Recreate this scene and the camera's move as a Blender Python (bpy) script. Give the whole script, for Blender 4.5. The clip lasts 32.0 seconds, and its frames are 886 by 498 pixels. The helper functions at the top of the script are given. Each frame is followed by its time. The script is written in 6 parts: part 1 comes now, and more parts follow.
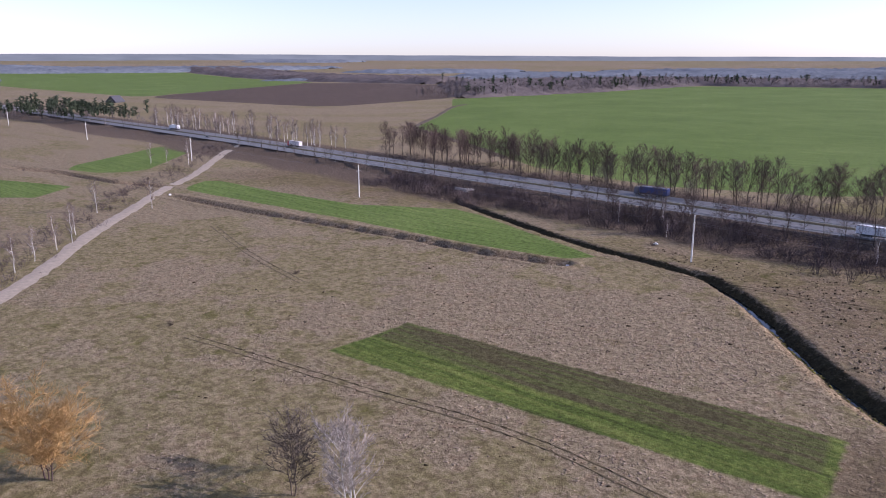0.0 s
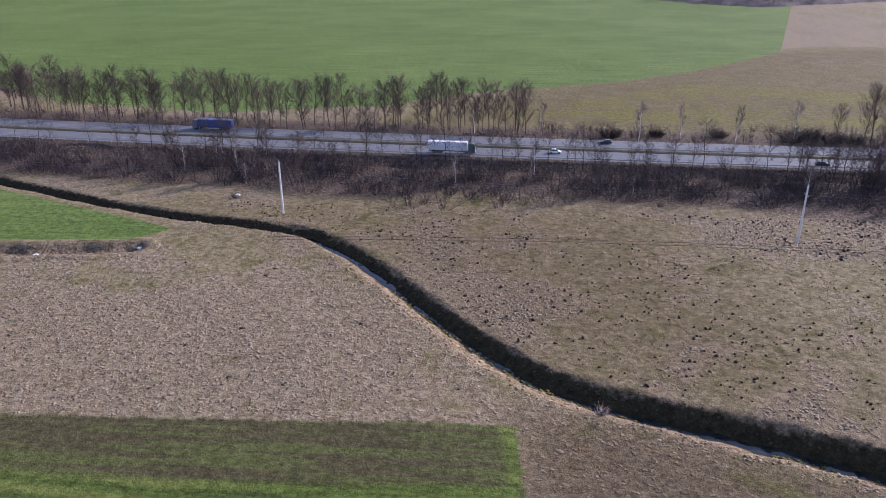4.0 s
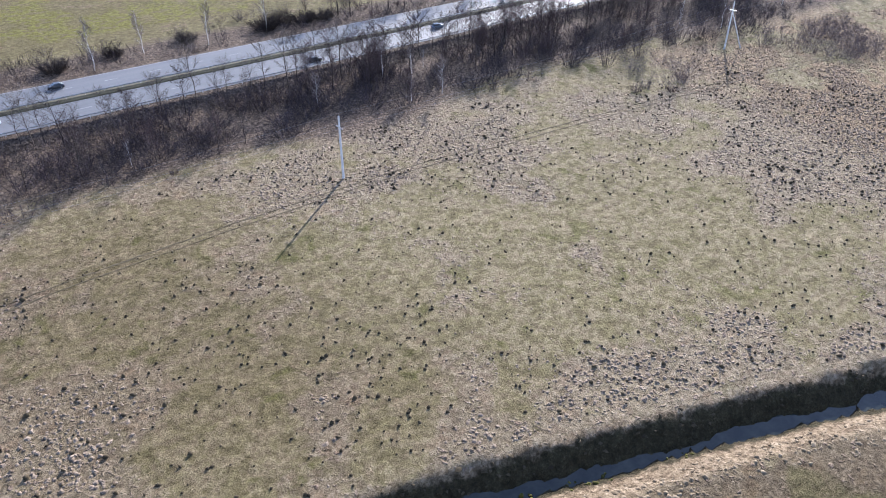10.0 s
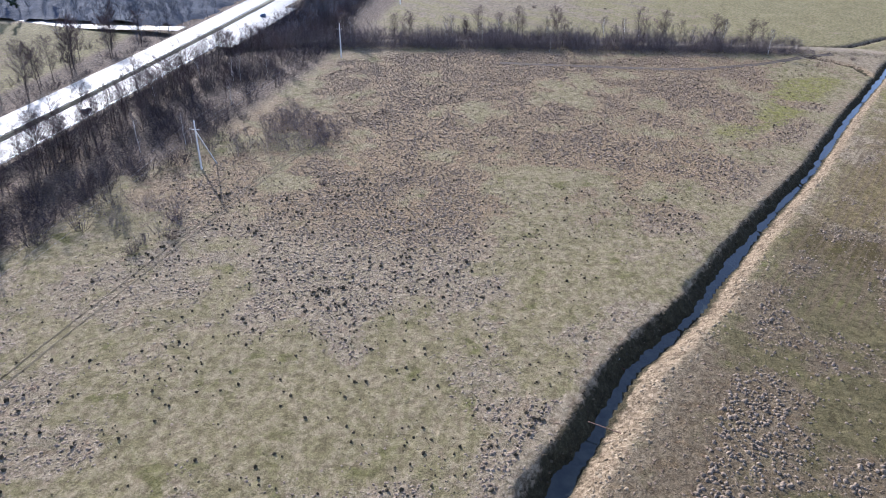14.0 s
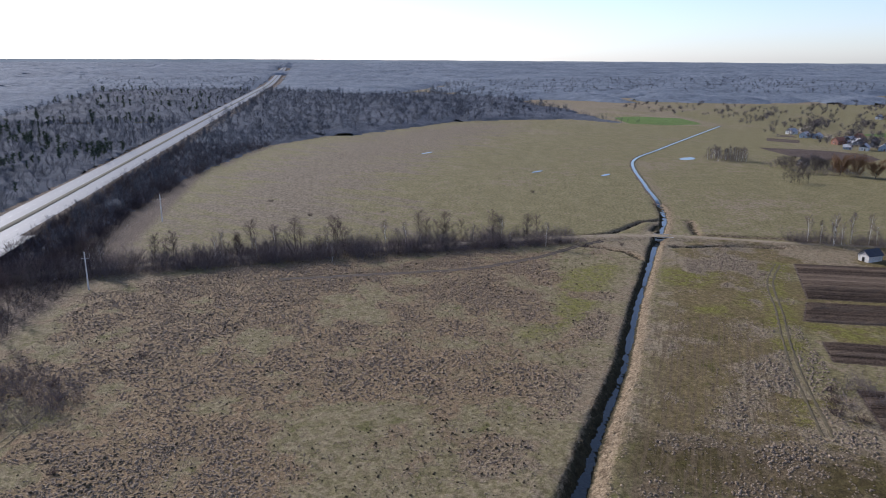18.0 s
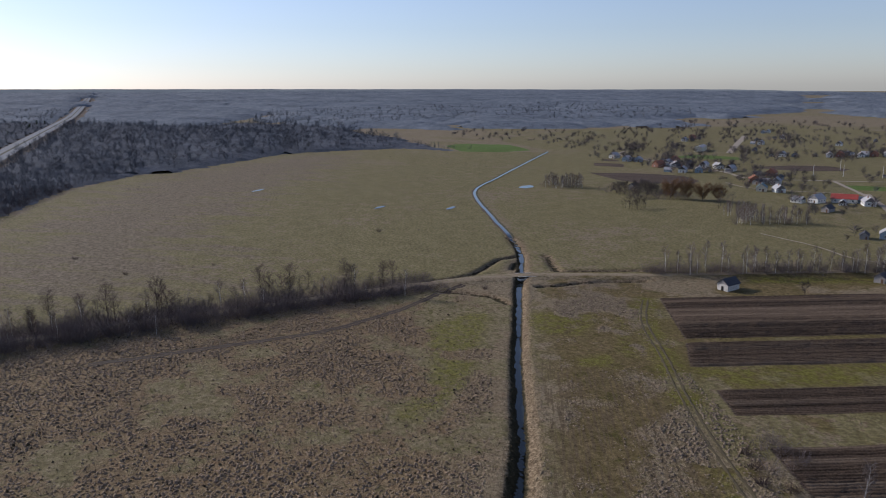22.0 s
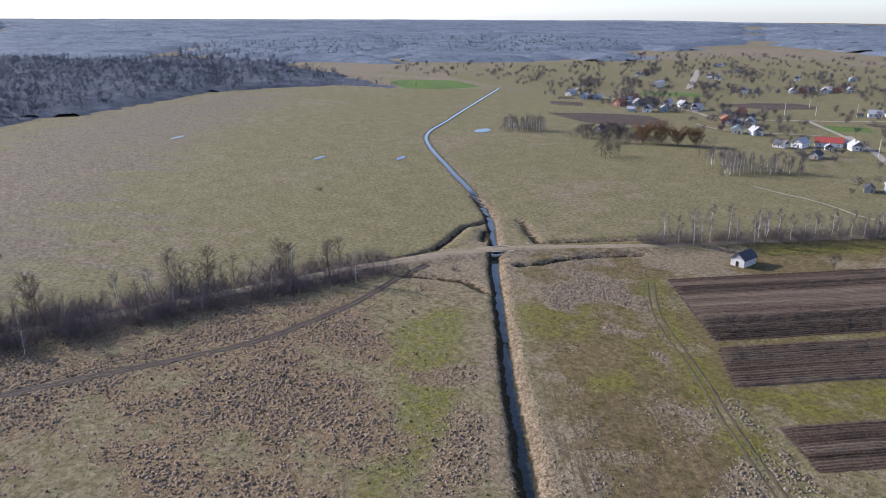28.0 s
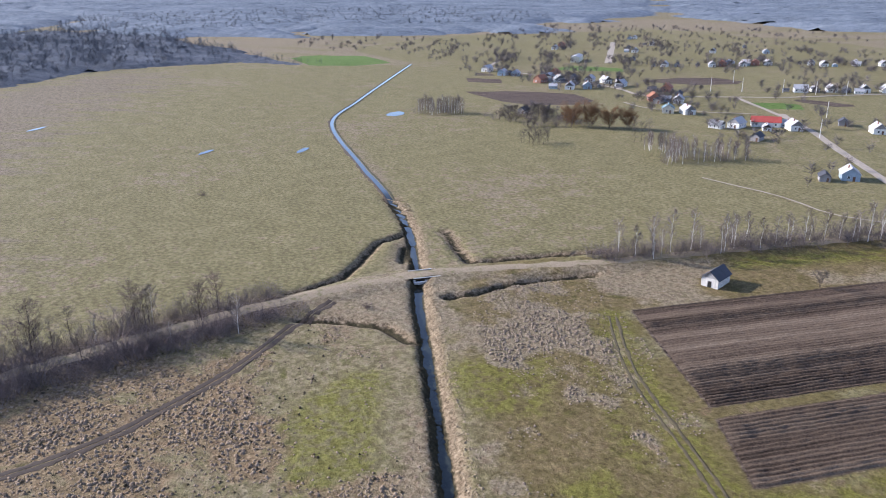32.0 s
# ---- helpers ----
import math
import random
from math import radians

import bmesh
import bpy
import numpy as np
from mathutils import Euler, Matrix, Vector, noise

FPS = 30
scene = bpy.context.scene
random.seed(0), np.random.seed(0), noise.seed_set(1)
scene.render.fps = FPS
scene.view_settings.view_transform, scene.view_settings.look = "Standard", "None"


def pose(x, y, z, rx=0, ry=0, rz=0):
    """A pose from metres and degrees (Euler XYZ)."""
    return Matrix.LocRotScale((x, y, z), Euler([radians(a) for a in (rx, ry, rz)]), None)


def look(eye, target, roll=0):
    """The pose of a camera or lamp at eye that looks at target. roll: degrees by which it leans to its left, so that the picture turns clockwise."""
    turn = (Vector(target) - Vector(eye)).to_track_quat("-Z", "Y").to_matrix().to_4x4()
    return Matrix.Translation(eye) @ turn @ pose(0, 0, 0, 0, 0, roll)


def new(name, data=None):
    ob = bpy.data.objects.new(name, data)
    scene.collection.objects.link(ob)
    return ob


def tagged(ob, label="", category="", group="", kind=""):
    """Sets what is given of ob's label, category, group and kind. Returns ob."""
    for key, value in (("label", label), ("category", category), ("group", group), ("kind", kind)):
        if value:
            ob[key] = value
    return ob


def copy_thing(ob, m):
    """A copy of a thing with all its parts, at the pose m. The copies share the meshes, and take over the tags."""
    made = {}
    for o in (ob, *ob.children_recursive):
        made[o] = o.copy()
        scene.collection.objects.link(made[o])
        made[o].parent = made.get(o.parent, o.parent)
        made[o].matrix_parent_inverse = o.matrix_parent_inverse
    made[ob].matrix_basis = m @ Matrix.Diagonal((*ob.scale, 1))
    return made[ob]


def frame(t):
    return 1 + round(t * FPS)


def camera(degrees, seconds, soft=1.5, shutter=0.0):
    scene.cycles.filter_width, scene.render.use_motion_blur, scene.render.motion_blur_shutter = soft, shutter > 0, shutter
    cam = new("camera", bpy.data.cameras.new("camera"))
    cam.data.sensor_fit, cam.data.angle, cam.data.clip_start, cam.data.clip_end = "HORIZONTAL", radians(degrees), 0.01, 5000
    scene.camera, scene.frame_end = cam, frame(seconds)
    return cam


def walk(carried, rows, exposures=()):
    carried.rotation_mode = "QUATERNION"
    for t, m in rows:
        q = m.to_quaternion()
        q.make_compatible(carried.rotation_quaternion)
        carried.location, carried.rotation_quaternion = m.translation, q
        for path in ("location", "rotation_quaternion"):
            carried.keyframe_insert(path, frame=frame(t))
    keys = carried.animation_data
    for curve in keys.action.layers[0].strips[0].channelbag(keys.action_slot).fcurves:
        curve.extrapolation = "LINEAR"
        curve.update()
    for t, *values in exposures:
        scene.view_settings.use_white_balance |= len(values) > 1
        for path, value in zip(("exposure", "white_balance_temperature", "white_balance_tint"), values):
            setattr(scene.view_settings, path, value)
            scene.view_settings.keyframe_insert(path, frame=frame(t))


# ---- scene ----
cam = camera(62.04, 32.0, soft=1.0)
PATH = [
    (0, (-45.81, -174.45, 51.13), (-51.885, -166.904, 48.666), -0.20),
    (0.5, (-48.54, -170.66, 51.73), (-53.795, -162.576, 49.075), -0.31),
    (1, (-51.20, -167.39, 52.52), (-55.571, -158.865, 49.652), -0.37),
    (1.5, (-53.72, -163.96, 53.43), (-57.237, -155.126, 50.333), -0.43),
    (2, (-56.21, -160.61, 54.03), (-58.965, -151.581, 50.719), -0.34),
    (2.5, (-58.34, -157.23, 54.78), (-60.581, -148.122, 51.308), -0.34),
    (3, (-60.19, -153.85, 55.64), (-61.924, -144.673, 52.056), -0.39),
    (3.5, (-62.11, -150.63, 56.46), (-63.296, -141.409, 52.784), -0.31),
    (5.5, (-66.19, -135.86, 59.60), (-65.234, -126.864, 55.334), -0.32),
    (6, (-66.57, -132.37, 60.14), (-65.049, -123.523, 55.744), -0.18),
    (6.5, (-66.68, -129.62, 59.60), (-64.626, -120.903, 55.148), -0.08),
    (7, (-66.56, -126.20, 60.71), (-63.990, -117.717, 56.082), -0.15),
    (7.5, (-66.53, -122.34, 61.97), (-63.441, -114.148, 57.140), -0.06),
    (8, (-66.07, -118.88, 62.77), (-62.510, -110.965, 57.793), -0.01),
    (8.5, (-65.53, -115.74, 63.46), (-61.564, -108.116, 58.345), 0.06),
    (9, (-64.46, -112.05, 65.09), (-60.081, -104.809, 59.752), -0.00),
    (9.5, (-63.31, -108.52, 66.05), (-58.510, -101.694, 60.538), 0.15),
    (10, (-61.97, -105.20, 66.74), (-56.752, -98.812, 61.085), 0.14),
    (10.5, (-60.35, -102.07, 67.47), (-54.704, -96.207, 61.659), 0.22),
    (11, (-58.37, -99.41, 68.35), (-52.290, -94.171, 62.389), 0.26),
    (11.5, (-56.25, -96.35, 68.67), (-49.669, -91.794, 62.677), 0.46),
    (12, (-53.78, -93.56, 69.26), (-46.745, -89.668, 63.314), 0.51),
    (12.5, (-51.09, -91.03, 69.95), (-43.564, -87.697, 64.265), 0.40),
    (13, (-48.27, -88.77, 70.33), (-40.298, -86.117, 64.911), 0.32),
    (13.5, (-45.07, -86.52, 70.87), (-36.721, -84.601, 65.723), 0.31),
    (14, (-41.48, -84.57, 71.01), (-32.811, -83.438, 66.156), 0.32),
    (14.5, (-37.84, -82.92, 71.65), (-28.958, -82.590, 67.065), 0.30),
    (16.5, (-26.14, -85.13, 69.10), (-16.713, -85.771, 65.811), 0.10),
    (17, (-21.63, -84.73, 68.88), (-12.145, -85.837, 65.912), -0.12),
    (17.5, (-17.40, -84.37, 69.43), (-7.884, -85.880, 66.742), -0.17),
    (18, (-13.18, -84.04, 69.90), (-3.632, -85.678, 67.431), -0.19),
    (18.5, (-9.09, -84.36, 70.05), (0.506, -86.013, 67.766), -0.20),
    (19, (-5.00, -84.24, 70.40), (4.628, -85.908, 68.275), -0.35),
    (19.5, (-1.18, -84.46, 70.29), (8.447, -86.313, 68.322), -0.39),
    (20, (2.39, -84.35, 70.85), (11.957, -86.624, 69.015), -0.49),
    (20.5, (6.46, -84.50, 71.01), (15.924, -87.210, 69.270), -0.48),
    (21, (10.25, -84.29, 71.16), (19.572, -87.451, 69.381), -0.56),
    (21.5, (14.38, -84.48, 71.43), (23.511, -88.065, 69.476), -0.62),
    (22, (18.37, -84.66, 71.49), (27.353, -88.491, 69.355), -0.59),
    (22.5, (22.35, -85.03, 71.54), (31.230, -89.001, 69.221), -0.58),
    (23, (26.17, -85.64, 71.60), (34.946, -89.743, 69.106), -0.64),
    (23.5, (29.82, -86.11, 71.90), (38.474, -90.337, 69.223), -0.70),
    (24, (33.81, -87.09, 72.09), (42.357, -91.419, 69.239), -0.79),
    (24.5, (38.01, -88.40, 71.91), (46.538, -92.743, 69.004), -0.75),
    (25, (41.91, -89.77, 71.78), (50.427, -94.125, 68.866), -0.73),
    (25.5, (45.71, -91.26, 71.75), (54.222, -95.620, 68.826), -0.80),
    (27.5, (64.40, -98.52, 71.43), (72.850, -102.948, 68.445), -0.42),
    (28, (69.02, -100.85, 71.35), (77.458, -105.296, 68.355), -0.42),
    (28.5, (74.09, -103.74, 71.30), (82.506, -108.229, 68.303), -0.41),
    (29, (79.41, -106.63, 71.10), (87.723, -111.304, 68.100), -0.42),
    (29.5, (84.71, -109.48, 70.76), (92.967, -114.245, 67.762), -0.36),
    (30, (89.82, -112.32, 70.43), (98.025, -117.177, 67.427), -0.36),
    (30.5, (94.90, -115.44, 70.30), (103.062, -120.358, 67.271), -0.34),
    (31, (100.05, -118.69, 70.22), (108.158, -123.643, 67.095), -0.36),
    (31.5, (105.23, -122.09, 70.09), (113.184, -127.229, 66.862), -0.41),
    (32, (110.46, -125.13, 70.19), (118.220, -130.483, 66.856), -0.37),
]
EXPOSURES = [(t, stops, kelvin, 30 if t <= 3 else 20 if t <= 6 else 16) for t, stops, kelvin in ((0, 0.55, 6050), (2, 0.68, 6000), (3, 0.68, 5950), (6, 1.0, 5750), (9, 1.36, 5700), (11, 1.32, 5700), (13, 1.25, 5600), (14, 1.18, 5600), (16.5, 1.05, 5600), (17, 0.88, 5650), (18, 0.3, 5850), (19, -0.34, 6050), (20, -0.53, 6100), (21, -0.46, 6100), (23, -0.1, 6000), (24, 0.22, 5900), (25, 0.55, 5820), (28, 0.66, 5780), (30, 0.66, 5780), (32, 1.02, 5780))]
walk(cam, [(t, look(eye, target, roll)) for t, eye, target, roll in PATH], EXPOSURES)

# ---- world and sun ----
SUN_AZ, SUN_EL = radians(35), radians(24)
world = bpy.data.worlds.new("sky")
scene.world = world
world.use_nodes = True
wn = world.node_tree.nodes
sky = wn.new("ShaderNodeTexSky")
sky.sky_type, sky.sun_disc = "NISHITA", False
sky.sun_elevation, sky.sun_rotation = SUN_EL, radians(90) - SUN_AZ
sky.air_density, sky.dust_density, sky.ozone_density = 1.0, 0.4, 2.5
pale = wn.new("ShaderNodeHueSaturation")
pale.inputs["Saturation"].default_value = 0.72
cool = wn.new("ShaderNodeMix")
cool.data_type, cool.blend_type = "RGBA", "MULTIPLY"
cool.inputs[0].default_value, cool.inputs[7].default_value = 1.0, (0.94, 0.99, 1.12, 1)
world.node_tree.links.new(sky.outputs[0], pale.inputs["Color"])
world.node_tree.links.new(pale.outputs[0], cool.inputs[6])
world.node_tree.links.new(cool.outputs[2], wn["Background"].inputs[0])
wn["Background"].inputs[1].default_value = 0.132
sun = new("sun", bpy.data.lights.new("sun", "SUN"))
sun.data.energy, sun.data.angle, sun.data.color = 4.9, radians(0.6), (1.0, 0.93, 0.83)
sun_way = Vector((math.cos(SUN_AZ) * math.cos(SUN_EL), math.sin(SUN_AZ) * math.cos(SUN_EL), math.sin(SUN_EL)))
sun.matrix_world = look(sun_way * 300, (0, 0, 0))


# ---- materials ----
class Nodes:
    """Short-hand for building a node material."""

    def __init__(self, name, rough=0.85, metal=0.0, spec=0.3):
        self.mat = bpy.data.materials.new(name)
        self.mat.use_nodes = True
        self.tree = self.mat.node_tree
        self.bsdf = self.tree.nodes["Principled BSDF"]
        self.bsdf.inputs["Roughness"].default_value = rough
        self.bsdf.inputs["Metallic"].default_value = metal
        self.bsdf.inputs["Specular IOR Level"].default_value = spec

    def node(self, kind, **values):
        n = self.tree.nodes.new("ShaderNode" + kind)
        for k, v in values.items():
            n.inputs[k.replace("_", " ")].default_value = v
        return n

    def link(self, a, b):
        self.tree.links.new(a, b)

    def coords(self, scale=(1, 1, 1), turn=0.0):
        geo, m = self.tree.nodes.new("ShaderNodeNewGeometry"), self.tree.nodes.new("ShaderNodeMapping")
        m.inputs["Scale"].default_value, m.inputs["Rotation"].default_value = scale, (0, 0, turn)
        self.link(geo.outputs["Position"], m.inputs[0])
        return m.outputs[0]

    def noise(self, scale, detail=3.0, rough=0.6, at=None, warp=0.0):
        n = self.node("TexNoise", Scale=scale, Detail=detail, Roughness=rough, Distortion=warp)
        self.link(at or self.coords(), n.inputs["Vector"])
        return n.outputs["Fac"]

    def ramp(self, fac, *stops):
        r = self.tree.nodes.new("ShaderNodeValToRGB")
        els = r.color_ramp.elements
        while len(els) < len(stops):
            els.new(0.5)
        for e, (p, c) in zip(els, stops):
            e.position, e.color = p, (*c, 1) if len(c) == 3 else (c[0], c[0], c[0], 1)
        self.link(fac, r.inputs[0])
        return r.outputs[0]

    def math(self, kind, a, b=0.0, c=0.0):
        m = self.tree.nodes.new("ShaderNodeMath")
        m.operation = kind
        for i, v in enumerate((a, b, c)):
            if isinstance(v, (int, float)):
                m.inputs[i].default_value = v
            else:
                self.link(v, m.inputs[i])
        return m.outputs[0]

    def mix(self, fac, a, b, kind="MIX"):
        m = self.tree.nodes.new("ShaderNodeMix")
        m.data_type, m.blend_type = "RGBA", kind
        for i, v in ((0, fac), (6, a), (7, b)):
            if isinstance(v, (int, float)):
                m.inputs[i].default_value = v
            elif isinstance(v, tuple):
                m.inputs[i].default_value = (*v, 1)
            else:
                self.link(v, m.inputs[i])
        return m.outputs[2]

    def step(self, value, low, high):
        m = self.tree.nodes.new("ShaderNodeMapRange")
        m.interpolation_type = "SMOOTHSTEP"
        m.inputs[1].default_value, m.inputs[2].default_value = low, high
        self.link(value, m.inputs[0])
        return m.outputs[0]

    def attr(self, name):
        a = self.tree.nodes.new("ShaderNodeAttribute")
        a.attribute_name = name
        return a.outputs["Fac"]

    def random(self):
        return self.tree.nodes.new("ShaderNodeObjectInfo").outputs["Random"]

    def island(self):
        return self.tree.nodes.new("ShaderNodeNewGeometry").outputs["Random Per Island"]

    def done(self, color, bump=None, strength=0.4, distance=0.1, rough=None):
        if isinstance(color, tuple):
            self.bsdf.inputs["Base Color"].default_value = (*color, 1)
        else:
            self.link(color, self.bsdf.inputs["Base Color"])
        if rough is not None:
            self.link(rough, self.bsdf.inputs["Roughness"])
        if bump is not None:
            b = self.node("Bump", Strength=strength, Distance=distance)
            self.link(bump, b.inputs["Height"])
            self.link(b.outputs[0], self.bsdf.inputs["Normal"])
        return self.mat


def plain(name, color, rough=0.8, metal=0.0, vary=0.25, scale=2.0, spec=0.3):
    """A surface of one colour with uneven tone and a fine relief."""
    n = Nodes(name, rough, metal, spec)
    fac = n.math("ADD", n.math("MULTIPLY", n.noise(scale), 0.6), n.math("MULTIPLY", n.noise(scale * 9), 0.4))
    low, high = tuple(c * (1 - vary) for c in color), tuple(min(1, c * (1 + vary)) for c in color)
    return n.done(n.ramp(fac, (0.3, low), (0.7, high)), n.noise(scale * 6), 0.25, 0.02)


def bark(name, low, high, by_object=True):
    n = Nodes(name, 0.9, 0, 0.15)
    fac = n.math("ADD", n.math("MULTIPLY", n.random() if by_object else n.island(), 0.6), n.math("MULTIPLY", n.noise(1.5), 0.5))
    return n.done(n.ramp(fac, (0.2, low), (0.85, high)))


def canopy_bark(name, low, high):
    """Leafless tree tops seen from afar."""
    n = Nodes(name, 0.95, 0, 0.05)
    fine = n.noise(0.35, 6, 0.8)
    fac = n.math("ADD", n.math("MULTIPLY", fine, 0.4), n.math("ADD", n.math("MULTIPLY", n.noise(0.07, 3, 0.7), 0.3), n.math("MULTIPLY", n.noise(0.006, 4, 0.7), 0.3)))
    return n.done(n.ramp(fac, (0.4, low), (0.6, high)), fine, 0.6, 1.5)


# ---- plan of the land ----
def near_edge(x):
    """South edge of the carriageway."""
    xc = np.clip(x, -420, 376)
    y = 49.1 - 0.079 * xc + 1.05e-4 * xc * xc
    return y - 0.12 * np.minimum(x + 420, 0)


ROAD_Z, ROAD_W = 2.4, 24.5

DITCH = [(-224, 57), (-216, 43), (-183, 28), (-157, 16.5), (-137, 9.5), (-119, 5), (-103, -0.5), (-92, -11), (-82, -24.5), (-73, -37), (-66, -46), (-57, -55.5),
         (-48, -61), (-35, -65.5), (-20, -71.5), (-5, -77.5), (11, -84), (23, -89.5), (39, -96.5), (54, -103), (72, -115.5), (102, -131.5),
         (142, -155.5), (185, -178), (224, -200), (244, -211), (262, -222), (290, -238), (310, -247), (331, -254)]
CANAL = [(310, -247), (356, -262), (381, -270), (482, -307), (548, -359), (640, -437), (738, -521)]
GREENS = [
    [(-141, -89.5), (-139.5, -69.5), (-60, -67.5), (-59, -86)],
    [(-322, -6), (-335, 18), (-290, 14), (-240, 14), (-205, 30), (-190, 26), (-160, 12.5), (-134, 1), (-140, -7), (-166, -8.5), (-227, -6)],
    [(-425, -8.6), (-387, -3.5), (-386, 16), (-443, 80), (-480, 84)],
    [(-409, -42), (-364, -31), (-349, -53), (-380, -75), (-480, -75)],
    [(-437, 275), (-577, 503), (-699, 659), (-622, 1382), (-220, 1430), (420, 1300), (250, 700), (100, 300), (33, 228), (-6, 197), (-79, 163), (-105, 138), (-170, 122), (-240, 140), (-330, 205), (-400, 256)],
    [(-1122, 430), (-2100, 560), (-3319, 1074), (-2671, 1425), (-1555, 1171), (-1200, 560)],
    [(767, -434), (758, -516), (890, -540), (900, -460)], [(392, -560), (372, -540), (352, -556), (370, -580)], [(620, -590), (560, -640), (600, -660), (650, -620)],
]
OLIVES = [
    [(212, -252), (102, -192), (40, -360), (140, -430)],
    [(268, -20), (357, 3), (457, -10), (633, -48), (760, -132), (878, -270), (849, -382), (761, -470), (740, -520), (548, -360), (482, -307), (300, -240), (268, -215)],
    [(310, -252), (482, -312), (740, -530), (950, -560), (1100, -800), (1000, -1200), (600, -1100), (340, -900), (200, -620), (160, -420), (200, -350), (235, -270), (262, -226)],
    [(-110, 105), (-60, 168), (60, 300), (140, 330), (260, 320), (260, 80), (120, 84), (0, 92)],
    [(118, -188), (168, -207), (218, -240), (216, -250), (164, -222), (112, -197)],
]
PLOT_AWAY = (-0.36, -0.933)


def plot(a, b, deep=190):
    """A strip of the allotments between two places on their west edge."""
    return [a, b, (b[0] + PLOT_AWAY[0] * deep, b[1] + PLOT_AWAY[1] * deep), (a[0] + PLOT_AWAY[0] * deep, a[1] + PLOT_AWAY[1] * deep)]


SOILS = [plot((214, -249), (177, -228)), plot((174.5, -226), (159, -214)), plot((145, -209.5), (132, -203)), plot((118, -198), (100, -190)),
         [(-700, 420), (-1122, 430), (-1200, 560), (-1555, 1171), (-1120, 1157), (-720, 700)],
         [(555, -445), (470, -432), (440, -480), (494, -500)], [(590, -480), (560, -500), (640, -540), (700, -560)], [(390, -572), (378, -600), (340, -600), (350, -570)], [(520, -590), (470, -600), (440, -660), (500, -660)]]
SOIL_TRACKS = [[(227, -70), (227, -114), (228, -135), (233, -150), (240, -165), (250, -180), (258, -195)]]
GRASS_TRACKS = [[(214, -243), (194, -227), (168, -213), (147, -201), (128, -191), (100, -178)],
                [(-249, -40), (-210, -55), (-178, -64)], [(-167.9, -101.4), (-127.6, -97.5), (-93.1, -94.6), (-60, -100)],
                [(-110, -4), (-60, -2), (0, -4), (60, -12), (120, -22), (150, -30)],
                [(283, -367), (249, -365), (225, -358)], [(236, -140), (226, -60), (220, 0)]]
BANKS = [[(-305, -18), (-257, -17.5), (-217, -15), (-184, -13.5), (-159, -14), (-138, -11)], [(-460, -24), (-412, -16), (-362, -14), (-340, -8)],
         [(268.5, -188), (269, -195), (271, -204), (278, -213), (290, -226), (292, -236)], [(287, -248), (272, -241.5), (261, -238), (257, -247), (251, -263), (243, -280)],
         [(245, -219), (243, -226), (243, -234), (240, -246), (234, -259)], [(230, -199), (239, -198), (246, -193), (254, -184)], [(282, -230), (272, -223)]]
DRY = [[(-142, -66), (-62, -64), (-80, -30), (-100, -8), (-135, -12), (-160, -30)], [(-145, -92), (-60, -88), (-35, -80), (-40, -92), (-60, -100), (-130, -97)],
       [(95, 0), (225, -15), (226, -100), (205, -140), (160, -118), (120, -98), (80, -60), (40, -20)], [(-110, 5), (60, 10), (60, -14), (-80, -12)],
       [(236, -262), (216, -250), (208, -272), (222, -290)], [(-10, -78), (60, -108), (55, -116), (-12, -86)]]
MOSS = [[(150, -175), (232, -222), (222, -238), (180, -204), (140, -184)], [(-260, -103), (-60, -102), (-10, -90), (45, -112), (95, -142), (60, -190), (-60, -220), (-280, -190)], [(-40, -58), (60, -97), (190, -168), (216, -186), (214, -160), (150, -118), (70, -70), (-20, -36)]]
PADS = [(215, -226, 5), (205, -229, 4.5), (214, -231, 3.5), (212.5, -210, 3), (200, -205, 3.2), (189.5, -213.5, 3), (194, -211.5, 3), (188.5, -189, 4), (188.7, -196, 3.5), (183, -202.5, 2.6), (177, -209.5, 3.6), (172.5, -209, 2.5), (182, -186, 3), (380, -317, 15), (372, -338, 13), (350, -290, 8), (318, -303, 6), (400, -330, 9)]
ALLOTMENT = [(96, -136), (150, -167), (238, -215), (262, -240), (232, -300), (160, -440), (20, -380), (40, -200)]
BROWN_GRASS = [(255, -10), (357, 3), (457, -10), (633, -48), (760, -132), (878, -270), (860, -350), (700, -300), (520, -190), (390, -130), (330, -150), (285, -120)]
FALLOW = [(-105, 108), (-60, 160), (60, 290), (140, 320), (250, 310), (250, 88), (120, 90), (0, 96)]
DULL = [(-135, 18), (-104, 2), (-62, -48), (-46, -58), (-15, -62), (-25, 18)]
TURF = [(-59, -104), (-59.5, -66), (-48, -65), (-20, -75), (0, -83), (60, -113), (110, -142), (90, -185), (40, -240), (-60, -220)]
SEDGE = [(96, 10), (222, -10), (254, -60), (256, -190), (230, -192), (150, -150), (104, -118), (86, -60)]
ROWS = [(75, -124), (146, -163), (177, -179.5), (173, -187), (163, -194), (150, -197), (128, -186), (95, -172), (66, -150)]
CROSS_ROAD = [(235, 60), (240, 30), (247, 0), (252, -30), (258, -80), (261, -126), (263, -150), (264, -180), (263, -205), (258, -226), (250, -243), (238, -268),
              (229, -290), (219, -316), (207, -345), (190, -390), (170, -440)]
WEST_ROAD = [(-428, 100), (-418, 84), (-358, 26), (-326, -11), (-298, -40), (-270, -69), (-246, -91), (-228, -108), (-200, -140), (-180, -170)]


